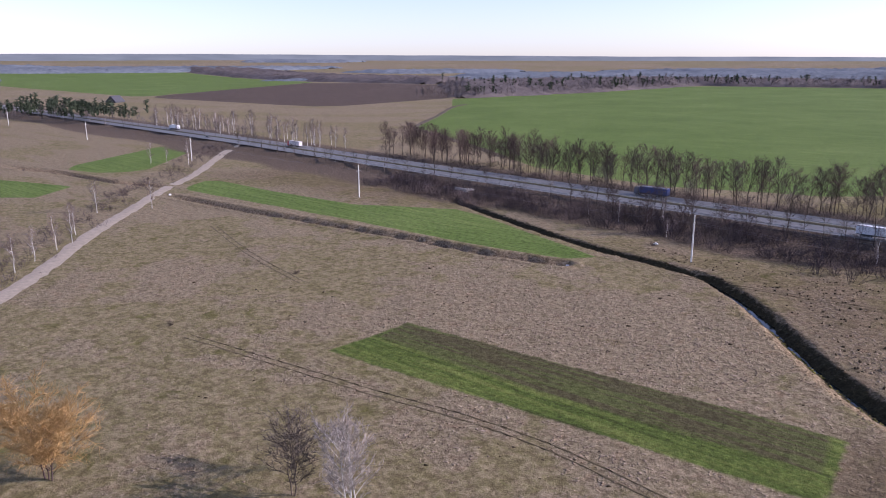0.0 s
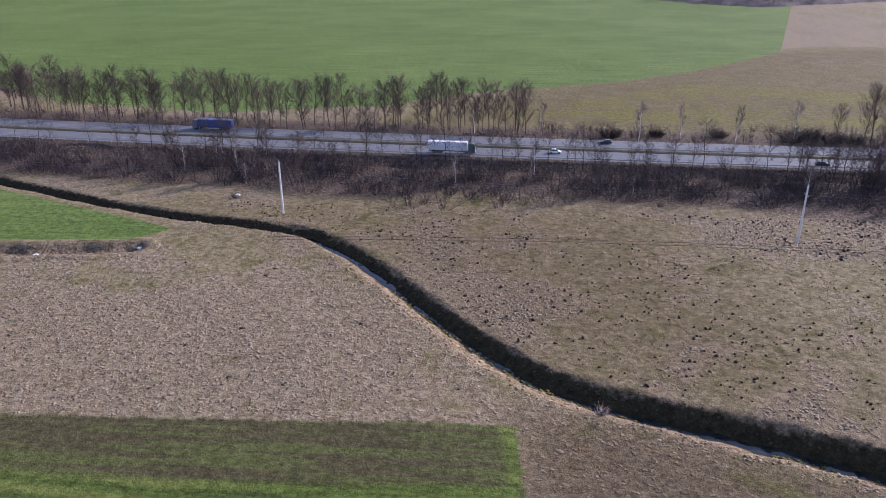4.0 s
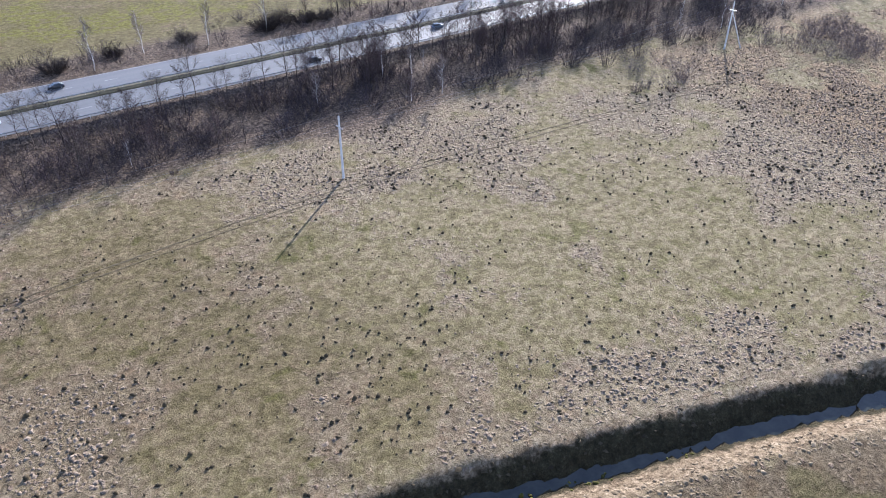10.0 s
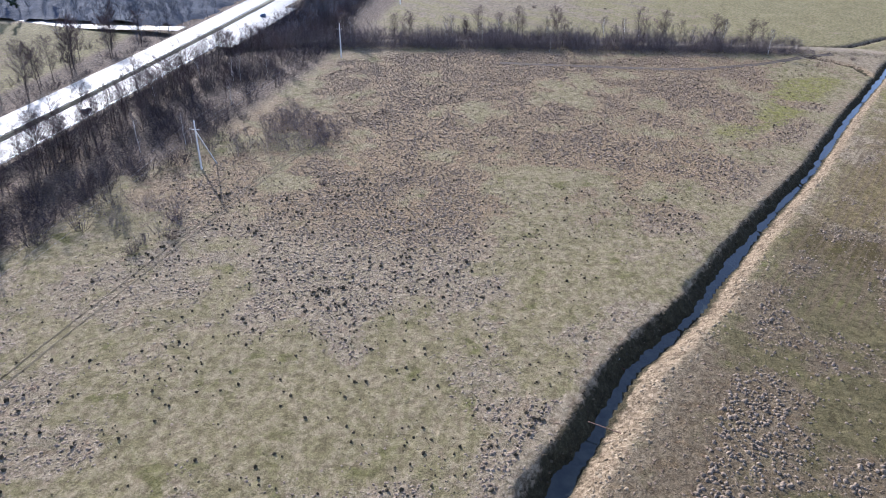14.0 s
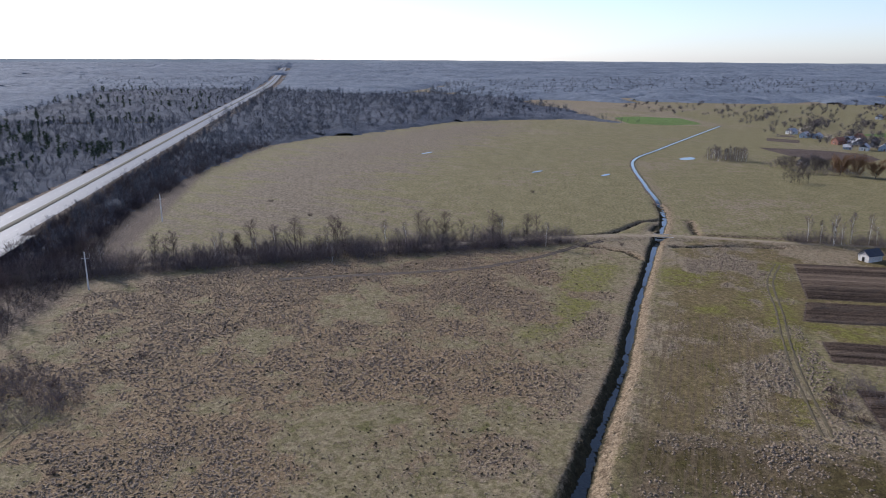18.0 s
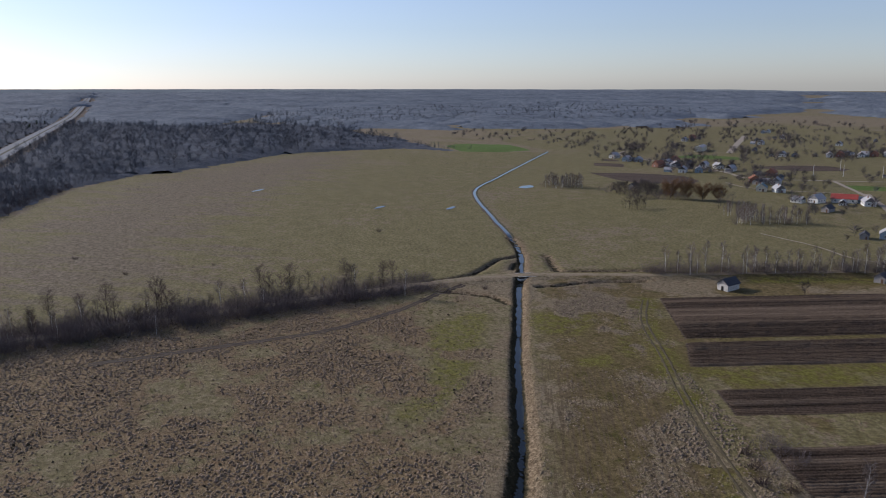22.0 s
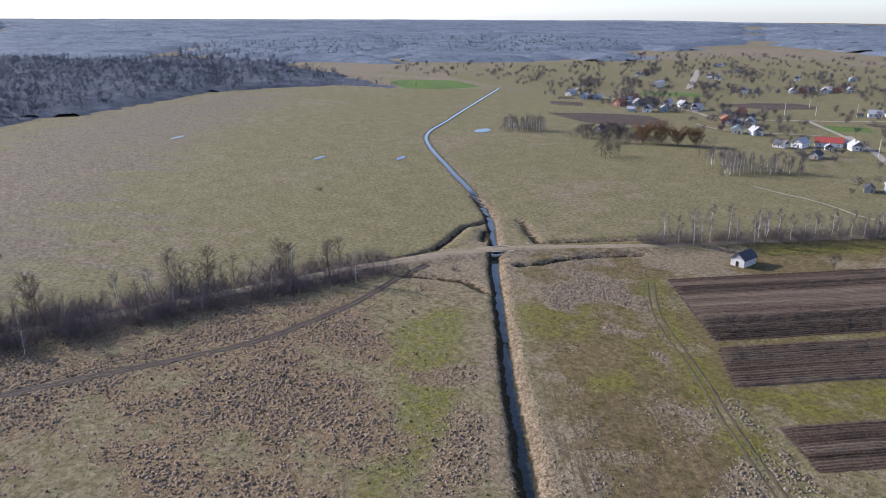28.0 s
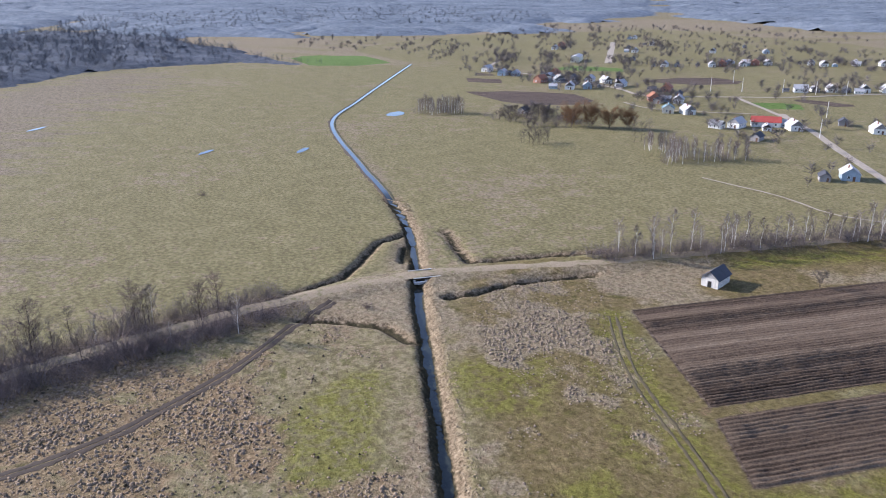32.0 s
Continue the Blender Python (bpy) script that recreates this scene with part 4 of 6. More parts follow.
def shrub(seed, tall, spread, stems=26, lets=3, fat=0.02):
    rng = np.random.default_rng(seed)
    s = Spikes()
    for _ in range(stems):
        a, o = rng.random() * math.tau, math.sqrt(rng.random())
        base = np.array([math.cos(a), math.sin(a), 0]) * o * spread * 0.28 - (0, 0, 0.1)
        way = unit(np.array([math.cos(a) * o * 0.9, math.sin(a) * o * 0.9, 1.1]) + rng.normal(0, 0.22, 3))
        length = tall * (0.55 + 0.5 * rng.random())
        end = base + way * length
        s.blade(base, end, fat)
        for _ in range(lets):
            p = base + (end - base) * (0.25 + 0.65 * rng.random())
            s.blade(p, p + unit(way + rng.normal(0, 0.6, 3)) * length * (0.2 + 0.25 * rng.random()), fat * 0.8)
    return s


def scattered(name, templates, places, sizes, material, label, category, kind="stuff", seed=0, squash=0.25):
    """Many small plants, each one turned and sized, in one mesh."""
    rng = np.random.default_rng(seed)
    places, sizes = np.asarray(places, float), np.asarray(sizes, float)
    pick = rng.integers(0, len(templates), len(places))
    vs, fs, base = [], [], 0
    for k, (tv, tf) in enumerate(templates):
        at_, sz = places[pick == k], sizes[pick == k]
        if not len(at_):
            continue
        a = rng.random(len(at_)) * math.tau
        c, s = np.cos(a)[:, None] * sz[:, None], np.sin(a)[:, None] * sz[:, None]
        up = sz * (1 + squash * (rng.random(len(at_)) - 0.5) * 2)
        v = np.stack([tv[None, :, 0] * c - tv[None, :, 1] * s, tv[None, :, 0] * s + tv[None, :, 1] * c, tv[None, :, 2] * up[:, None]], -1) + at_[:, None, :]
        f = tf[None] + (np.arange(len(at_)) * len(tv))[:, None, None] + base
        vs.append(v.reshape(-1, 3))
        fs.append(f.reshape(-1, 3))
        base += len(at_) * len(tv)
    return tagged(new(name, mesh_of(name, np.concatenate(vs), np.concatenate(fs), material)), label, category, kind=kind)


def on_land(x, y, sink=0.0):
    return np.column_stack([x, y, land(x, y) - sink])


def in_area(ring, count, seed, rand=None):
    rng = np.random.default_rng(seed)
    r = np.array(ring)
    lo, hi = r.min(0), r.max(0)
    p = lo + (hi - lo) * rng.random((count * 4, 2))
    return p[area_distance(p[:, 0], p[:, 1], list(map(tuple, ring))) > 0][:count]


BARK_DARK = bark("dark_bark", (0.037, 0.028, 0.024), (0.089, 0.07, 0.059))
TWIG_BROWN = bark("brown_twigs", (0.068, 0.045, 0.043), (0.135, 0.093, 0.09))
TWIG_GREY = bark("grey_twigs", (0.081, 0.067, 0.059), (0.155, 0.13, 0.111))
BIRCH_BARK = bark("birch_bark", (0.5, 0.47, 0.44), (0.75, 0.72, 0.68))
BIRCH_TWIG = bark("birch_twigs", (0.148, 0.111, 0.096), (0.252, 0.207, 0.185))
THICKET = bark("thicket_twigs", (0.04, 0.031, 0.032), (0.12, 0.093, 0.096), False)
# twigs of the eastern woods, with distance haze put into their blue-grey
WOOD_HAZED = bark("haze_tinted_wood", (0.05, 0.055, 0.066), (0.17, 0.172, 0.19), False)
WILLOW = bark("willow_twigs", (0.38, 0.22, 0.085), (0.52, 0.33, 0.14))
PINE_GREEN = bark("pine_needles", (0.03, 0.045, 0.03), (0.07, 0.09, 0.055), False)
RUST_TWIG = bark("rust_twigs", (0.148, 0.081, 0.041), (0.222, 0.133, 0.074))


WOOD_VILLAGE = bark("village_tree_twigs", (0.07, 0.06, 0.06), (0.19, 0.162, 0.16), False)


def tree_kind(name, label, category, variants, bark_mat, twig_mat):
    """Prototypes of one kind of tree, built at the first places that use them."""
    made = []
    for w, c in variants:
        made.append((w.mesh("trunk", bark_mat), c.mesh("crown", twig_mat)))
    return dict(name=name, label=label, category=category, meshes=made, first={})


def plant(kind, x, y, size=1.0, turn=0.0, which=0, group="", sink=0.0, label=""):
    which %= len(kind["meshes"])
    m = pose(x, y, height(x, y) - sink, 0, 0, turn) @ Matrix.Diagonal((size, size, size, 1))
    ob = thing(kind["name"], m, label or kind["label"], kind["category"], group)
    for n, me in zip(("trunk", "crown"), kind["meshes"][which]):
        part(n, me, None, ob)
    return ob


ALDER = tree_kind("alder_tree", "tall bare dark-barked alder tree with fine twiggy crown", "tree",
                  [bare_tree(10 + k, 15, 7.4, 0.22, 36, 9, 4, 0.85, 0.012, fat=0.018) for k in range(5)], BARK_DARK, TWIG_BROWN)
ROADSIDE = tree_kind("roadside_tree", "thin bare young tree on the road embankment", "tree",
                     [bare_tree(30 + k, 10.5, 5.2, 0.3, 22, 7, 4, 0.7, 0.012, fat=0.015) for k in range(4)], BARK_DARK, TWIG_GREY)
BIRCH = tree_kind("birch_tree", "slender bare birch with white trunk and pale twigs", "tree",
                  [bare_tree(50 + k, 11, 3.8, 0.2, 20, 6, 6, 1.1, 0.011, droop=0.1, fat=0.03) for k in range(4)], BIRCH_BARK, BIRCH_TWIG)
BROAD = tree_kind("broad_tree", "wide bare tree with spreading crown", "tree",
                  [bare_tree(70 + k, 9, 8.0, 0.2, 16, 9, 4, 0.5, 0.016, stems=2) for k in range(3)], BARK_DARK, TWIG_GREY)
YELLOW = tree_kind("willow_tree", "young willow with a dense yellow-orange twig crown", "tree",
                   [bare_tree(81, 8.0, 8.5, 0.12, 24, 13, 8, 0.6, 0.014, stems=3, fat=0.022)], TWIG_BROWN, WILLOW)
FRONT_BIRCH = tree_kind("birch_tree", "many-stemmed bare birch with white branching trunks", "tree",
                        [bare_tree(91, 12, 6.4, 0.15, 18, 10, 5, 0.9, 0.012, stems=3, fat=0.03)], BIRCH_BARK, bark("pale_birch_twigs", (0.3, 0.26, 0.235), (0.45, 0.4, 0.37)))

def belt_south(x):
    """South edge of the scrub."""
    return np.interp(x, [-260, -150, -118, -99, -73, -51, -25, 15, 60, 85, 110, 131, 150, 165, 196, 240], [46, 32, 30, 21, 15, 22, 24, 20, 10, 7, 2, -3, -8, 0, -4, -5])


rng = np.random.default_rng(5)

# rows along the north side of the highway
NORTH = "bare trees along the highway"
for lo, hi, gap in ((-330, -235, 1.7), (-232, -180, 1.9), (-178, -112, 2.0), (-108, -52, 1.8), (44, 66, 4.4), (66, 125, 3.2), (126, 232, 5.0)):
    for x in np.arange(lo, hi, gap):
        px = x + rng.normal(0, 1.4)
        off = 24.5 + (18 if x < -50 else 12) + rng.normal(0, 4.0)
        if x < -235:
            off += rng.random() * 22
        plant(ALDER, px, float(near_edge(np.array(px))) + off, 0.75 + 0.4 * rng.random(), rng.random() * 360, rng.integers(5), NORTH)
for x in (-70, -48, -18, -4, 12, 30):
    plant(BIRCH, x, float(near_edge(np.array(x))) + 36 + rng.normal(0, 3), 0.8 + 0.3 * rng.random(), rng.random() * 360, rng.integers(4), "birches north of the highway")
for k in range(46):
    x = -640 + 275 * rng.random()
    plant(BIRCH, x, float(near_edge(np.array(x))) + 34 + 18 * rng.random(), 1.0 + 0.5 * rng.random(), rng.random() * 360, rng.integers(4), "birches north of the highway")
# thin trees on the south embankment
for x in np.concatenate([np.arange(-175, 130, 3.4), np.arange(-420, -180, 9), np.arange(132, 225, 3)]):
    px = x + rng.normal(0, 1.8)
    plant(ROADSIDE, px, float(near_edge(np.array(px))) - 2.5 - 4.0 * rng.random(), 0.65 + 0.7 * rng.random() ** 1.5, rng.random() * 360, rng.integers(4), "young trees on the south embankment")
for k in range(95):
    x = 15 + 215 * rng.random()
    plant(ALDER, x, float(near_edge(np.array(x))) - 3 - 17 * rng.random() ** 1.3, 0.5 + 0.32 * rng.random(), rng.random() * 360, rng.integers(4), "young trees on the south embankment")
# saplings standing in the scrub
for k in range(130):
    x = -170 + 410 * rng.random()
    lo, hi = float(belt_south(x)), float(near_edge(np.array(x))) - 7
    y = lo + 2 + (hi - lo - 2) * rng.random()
    plant((ROADSIDE, BIRCH, ROADSIDE, ALDER)[rng.integers(4)], x, y, 0.4 + 0.4 * rng.random(), rng.random() * 360, rng.integers(4), "saplings in the roadside scrub", label="thin bare sapling standing in brown scrub")
# first foreground
plant(YELLOW, -137, -141, 1.15, 20)
plant(FRONT_BIRCH, -101.5, -122.5, 1.0, 70)
plant(BROAD, -110, -124, 0.85, 10, 1, label="bare grey bushy tree at the meadow edge")
plant(BROAD, -114.5, -120, 0.75, 140, 2, label="bare grey bushy tree at the meadow edge")
# along the western gravel road
for x, y in ((-297, -52), (-275, -71), (-238, -102), (-229, -110), (-257, -84), (-295, -40), (-404, 29), (-389, 40), (-398, 33), (-250, -95), (-243, -108), (-222, -118), (-215, -128), (-264, -80)):
    plant(BIRCH, x + rng.normal(0, 2), y + rng.normal(0, 2), 0.7 + 0.5 * rng.random(), rng.random() * 360, rng.integers(4), "birches by the gravel road")
# birch row by the allotments
for k in range(40):
    f = k / 39
    x, y = 237 - 52 * f - 2.5 + rng.normal(0, 1.5), -272 - 120 * f
    plant(BIRCH, x + 4, y + rng.normal(0, 1.5), 0.6 + 0.45 * rng.random(), rng.random() * 360, rng.integers(4), "birches behind the allotments")
# trees over the hedge of the dirt road
for k in range(80):
    y = 15 - 190 * rng.random()
    x = float(np.interp(-y, [-20, 0, 30, 80, 126, 150, 180], [243, 247, 252, 258, 261, 263, 264])) + (6.5 if rng.random() < 0.7 else -5.5) + rng.normal(0, 1.2)
    plant((ROADSIDE, ROADSIDE, BIRCH, ALDER)[rng.integers(4)], x, y, 0.45 + 0.4 * rng.random(), rng.random() * 360, rng.integers(4), "trees in the dirt road hedge")
plant(BIRCH, 246, -88, 0.55, 30, 1, "trees in the dirt road hedge")
# lone trees near the allotments
plant(BIRCH, 95.5, -196, 0.75, 40, 2, label="pale bare birch among the allotments")
plant(BROAD, 196, -297, 0.45, 10, 0, label="small bare fruit tree beside the barn")
# groves beyond the meadow
for ring, n, kind, size in (([(306, -372), (296, -396), (288, -412), (300, -412), (318, -385)], 40, BIRCH, 0.95), ([(322, -388), (316, -400), (330, -402), (334, -390)], 20, BIRCH, 0.9),
                            ([(474, -359), (462, -384), (486, -392), (496, -366)], 34, BIRCH, 1.0), ([(450, -385), (400, -385), (392, -420), (440, -425)], 22, BROAD, 0.9),
                            ([(378, -350), (366, -352), (368, -368), (382, -366)], 16, ROADSIDE, 0.9), ([(345, -398), (360, -412), (352, -420), (338, -408)], 4, ROADSIDE, 1.2)):
    for x, y in in_area(ring, n, len(ring) + n):
        plant(kind, x, y, size * (0.55 + 0.3 * rng.random()), rng.random() * 360, rng.integers(4), "groves beyond the meadow")
RUSTY = tree_kind("willow_tree", "round bare willow with rust-brown twigs", "tree", [bare_tree(95, 8, 9.0, 0.1, 22, 11, 6, 0.6, 0.012, stems=3)], TWIG_BROWN, RUST_TWIG)
for x, y in ((388, -412), (380, -418), (396, -406), (372, -424)):
    plant(RUSTY, x, y, 1.0 + 0.3 * rng.random(), rng.random() * 360)

# thicket between highway and meadow
px = -270 + 515 * rng.random(2600)
py = belt_south(px) + (near_edge(px) - 5 - belt_south(px)) * rng.random(2600) ** 0.8
keep = wobble(px, py, 8, 3) + 0.5 * wobble(px, py, 3.4, 1) + 0.5 * rng.random(2600) - 0.2 * smooth((px - 10) / 50) > -0.12
px, py = px[keep], py[keep]
SHRUBS = [shrub(100 + k, 4.2, 3.8, 11, 5, 0.038).arrays() for k in range(8)]
scattered("thicket", SHRUBS, on_land(px, py), 0.5 + 0.9 * rng.random(len(px)) ** 1.2, THICKET, "dense bare brown scrub below the highway embankment", "thicket", seed=1)
px = -330 + 570 * rng.random(900)
py = near_edge(px) + ROAD_W + 4 + 26 * rng.random(900) ** 1.3
keep = wobble(px, py, 10, 5) + 0.5 * rng.random(900) > 0.0
scattered("thicket", SHRUBS, on_land(px[keep], py[keep]), 0.4 + 0.6 * rng.random(keep.sum()), THICKET, "bare brown scrub under the roadside trees", "thicket", seed=2)
qx = 244 + 400 * rng.random(1700)
lo = np.interp(qx, [244, 300, 345, 457, 560, 640], [-6, 2, 4, -6, -24, -46])
qy = lo + (near_edge(qx) - 4 - lo) * rng.random(1700)
scattered("thicket", SHRUBS, on_land(qx, qy), 0.7 + 1.0 * rng.random(1700), THICKET, "dense bare brown scrub between road and meadow", "thicket", seed=5)
# hedge of the dirt road
def road_x(y):
    return np.interp(-np.asarray(y), [-60, -30, 0, 30, 80, 126, 150, 180, 205], [235, 240, 247, 252, 258, 261, 263, 264, 263])


py = 30 - 218 * rng.random(1700)
front = rng.random(1700) < 0.62
px = road_x(py) + np.where(front, -6.5, 6.0) + rng.normal(0, 2.0, 1700)
SAPLINGS = [shrub(120 + k, 5.4, 3.6, 9, 6, 0.03).arrays() for k in range(8)]
HEDGE = bark("hedge_twigs", (0.1, 0.08, 0.078), (0.24, 0.195, 0.19), False)
scattered("hedge", SAPLINGS, on_land(px, py), (0.5 + 0.8 * rng.random(1700) ** 1.2) * np.interp(-py, [110, 165, 190], [1.12, 0.9, 0.5]) * (0.95 + 0.25 * wobble(px * 0.2, py, 5, 2)), HEDGE, "bare brown hedge of saplings along the dirt road", "hedge", seed=3)
for ring, n in (([(75, -11), (82, 4), (98, 8), (100, -6), (86, -15)], 44), ([(130, -32), (146, -33), (160, -24), (162, -10), (150, -6), (134, -18)], 120), ([(126, -8), (142, -2), (150, -14), (132, -22)], 50), ([(104, -187), (112, -190), (122, -196), (126, -204), (110, -200)], 26),
                ([(474, -359), (462, -384), (486, -392), (496, -366)], 60), ([(450, -385), (400, -385), (392, -420), (440, -425)], 120), ([(306, -372), (296, -396), (288, -412), (300, -412), (318, -385)], 40)):
    p = in_area(ring, n, n)
    scattered("thicket", SAPLINGS, on_land(p[:, 0], p[:, 1]), (0.3 if ring[0][0] < 200 else 0.55) + 0.6 * rng.random(len(p)), HEDGE, "bare brown scrub on the meadow", "thicket", seed=n)
f = rng.random(520)
scattered("hedge", SAPLINGS, on_land(241 - 56 * f + rng.normal(0, 2.2, 520), -266 - 132 * f), 0.45 + 0.75 * rng.random(520) ** 1.3, HEDGE, "bare brown hedge behind the allotments", "hedge", seed=4)
# scrub by the gravel road and on the old field banks
f = rng.random(420)
west_p = west[(f * (len(west) - 1)).astype(int)] + rng.normal(0, 1, (420, 2)) * (5, 5) + (-9, -8)
scattered("thicket", SHRUBS, on_land(west_p[:, 0], west_p[:, 1]), 0.25 + 0.5 * rng.random(420), THICKET, "bare brown scrub along the gravel road", "thicket", seed=6)
pts = np.concatenate([curve_line(b, 0.7) for b in BANKS[:2]])
pts = pts + rng.normal(0, 1.3, pts.shape)
scattered("dead_weeds", SHRUBS, on_land(pts[:, 0], pts[:, 1]), 0.12 + 0.2 * rng.random(len(pts)), THICKET, "dark dead weeds along the field bank", "weeds", seed=7)
# single bushes on the meadow
for k, (x, y, s) in enumerate(((75, -8, 0.8), (82, -13, 0.7), (90, -10, 0.9), (143, -28, 0.6), (151, -24, 0.8), (157, -33, 0.6), (165, -40, 0.5), (112, -36, 0.5), (-127, 22, 0.5), (-24, 21, 0.5), (108, -186, 0.9), (113, -189, 0.8), (118, -192, 0.7),
                               (104, -189, 0.8), (250, -200, 0.6), (-185, -60, 0.5), (-176, -100, 0.4), (370, -60, 0.7), (330, -80, 0.6), (372, -200, 0.7))):
    me = shrub(200 + k % 4, 3.0, 3.6, 40, 4, 0.04)
    ob = thing("bush", pose(x, y, height(x, y)) @ Matrix.Diagonal((s, s, s, 1)), "low bare brown bush standing in dry grass", "bush", "bushes on the meadow")
    part("crown", me.mesh("crown", TWIG_BROWN), None, ob)

# dense dark bushes beyond the highway
for k, (x, y, s) in enumerate(((-25.9, 90, 1.3), (-10.9, 92, 0.9), (30, 87, 1.4), (42, 86, 1.3), (8.3, 91, 1.0), (36, 89, 1.5), (48, 85, 1.2))):
    s *= 1.45
    me = shrub(260 + k % 3, 2.4, 4.2, 150, 7, 0.03)
    ob = thing("bush", pose(x, y, height(x, y)) @ Matrix.Diagonal((s, s, s * 0.8, 1)), "round dense dark bush beside the highway", "bush", "dark bushes beyond the highway")
    part("crown", me.mesh("crown", BARK_DARK), None, ob)

# ---- woods ----
def cheap_tree(seed, tall, spread, boughs=32, fat=0.09):
    rng_ = np.random.default_rng(seed)
    s = Spikes()
    s.blade((0, 0, -0.3), (0, 0, tall * 0.9), 0.13)
    for k in range(boughs):
        f = 0.2 + 0.7 * rng_.random()
        a = rng_.random() * math.tau
        r = spread * 0.5 * math.sin(math.pi * (0.22 + 0.62 * f)) * (0.45 + 0.8 * rng_.random())
        d = 0.35 * rng_.random()
        s.blade((math.cos(a) * r * d, math.sin(a) * r * d, tall * f * 0.9), (math.cos(a) * r, math.sin(a) * r, tall * f + r * (0.1 + 0.7 * rng_.random())), fat)
    return s.arrays()


def cheap_pine(seed, tall, spread):
    rng_ = np.random.default_rng(seed)
    s = Spikes()
    for k in range(26):
        f = 0.45 + 0.55 * (k + rng_.random()) / 26
        a = rng_.random() * math.tau
        r = spread * 0.5 * math.sin(math.pi * (1.02 - 0.62 * f)) * (0.7 + 0.6 * rng_.random())
        s.blade((0, 0, tall * f * 0.95), (math.cos(a) * r, math.sin(a) * r, tall * f + r * 0.15), 0.5)
    return s.arrays()


VILLAGE_TREES = [cheap_tree(340 + k, 7.5, 9, 42, 0.14) for k in range(6)]
WOODS = [cheap_tree(300 + k, 13, 7) for k in range(6)]
FAR_WOODS = [cheap_tree(310 + k, 13, 8, 20, 0.17) for k in range(5)]
PINES = [cheap_pine(320 + k, 15, 6) for k in range(4)]


WOOD_BROWN = bark("brown_wood", (0.075, 0.062, 0.06), (0.21, 0.178, 0.172), False)


def wood(ring, count, seed, pine=0.0, size=1.0, label="leafless woodland, brown to haze-painted blue-grey", near=None):
    p = in_area(ring, count, seed)
    r = np.random.default_rng(seed)
    if near:
        p = p[wobble(p[:, 0], p[:, 1], 16, seed % 3) + 0.5 * r.random(len(p)) > 0.42]
    dark = r.random(len(p)) + 0.5 * wobble(p[:, 0], p[:, 1], 60, seed % 5) * (pine > 0) < pine
    for sel, temp, mat, lab in ((~dark, near or (FAR_WOODS if size >= 1 else WOODS), WOOD_VILLAGE if near else WOOD_BROWN if seed in (5, 7, 8) else WOOD_HAZED, label), (dark, PINES, PINE_GREEN, "dark green pines among leafless woodland")):
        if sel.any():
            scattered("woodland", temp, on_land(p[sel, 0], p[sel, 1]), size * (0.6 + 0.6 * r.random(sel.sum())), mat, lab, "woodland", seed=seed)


wood([(264, 72), (264, 180), (420, 260), (900, 260), (900, 64), (500, 63), (300, 66)], 2600, 1, 0.04, 0.85)
wood([(256, 28), (300, 10), (345, 8), (457, -2), (633, -40), (760, -125), (760, 28)], 1500, 3, 0, 0.6)
wood([(900, 64), (900, 300), (1900, 420), (1900, 62)], 1500, 2, 0.03, 1.0)
wood([(730, 28), (730, -120), (880, -262), (1180, -330), (1500, -200), (1900, 28)], 2000, 4, 0, 1.1)
wood([(-700, 672), (-640, 1000), (-625, 1385), (-300, 1440), (200, 1310), (500, 1500), (-900, 1750), (-1150, 1180)], 1600, 5, 0.04, 1.3)
wood([(860, -250), (1000, -280), (1180, -310), (1500, -180), (1650, -330), (1300, -450), (1150, -430), (1000, -450), (900, -380)], 900, 11, 0, 1.0)
wood([(1300, -430), (1650, -330), (2300, -500), (2300, -1500), (1450, -1500), (1280, -1000), (1500, -700)], 2200, 12, 0, 1.2)
wood([(1900, 75), (1900, 420), (2700, 700), (2700, 90)], 900, 13, 0, 1.2)
wood([(-700, 672), (-640, 1000), (-625, 1385), (-300, 1440), (-89, 1180), (147, 704), (200, 640), (330, 720), (190, 800), (0, 1260), (-300, 1520), (-690, 1460), (-720, 1000), (-800, 690)], 2200, 8, 0.05, 1.3, "brown leafless woodland at the edge of a green field")
wood([(-840, 118), (-680, 130), (-660, 175), (-780, 190), (-900, 160)], 260, 7, 0.75, 0.95, "mixed grove of bare trees")
wood([(-640, 118), (-480, 122), (-420, 150), (-600, 190)], 130, 8, 0.0, 0.7)
wood([(300, 62), (232, 66), (232, 110), (300, 120)], 60, 9, 0.0, 0.8)
wood([(880, -275), (870, -400), (790, -470), (800, -430), (1000, -440), (1200, -420), (1150, -340)], 700, 10, 0, 0.5)
for k, (x, y, r, n) in enumerate(((640, -640, 130, 520), (560, -860, 170, 420), (860, -860, 180, 420), (1000, -640, 160, 220), (340, -700, 120, 120), (430, -560, 90, 110), (300, -470, 40, 34), (900, -1100, 300, 600), (470, -760, 120, 160), (800, -640, 120, 160))):
    ring = [(x + r * math.cos(a), y + r * 0.7 * math.sin(a)) for a in np.arange(0, math.tau, 0.5)]
    wood(ring, int(n * 1.25), 40 + k, 0, 0.8, "bare village trees", VILLAGE_TREES)


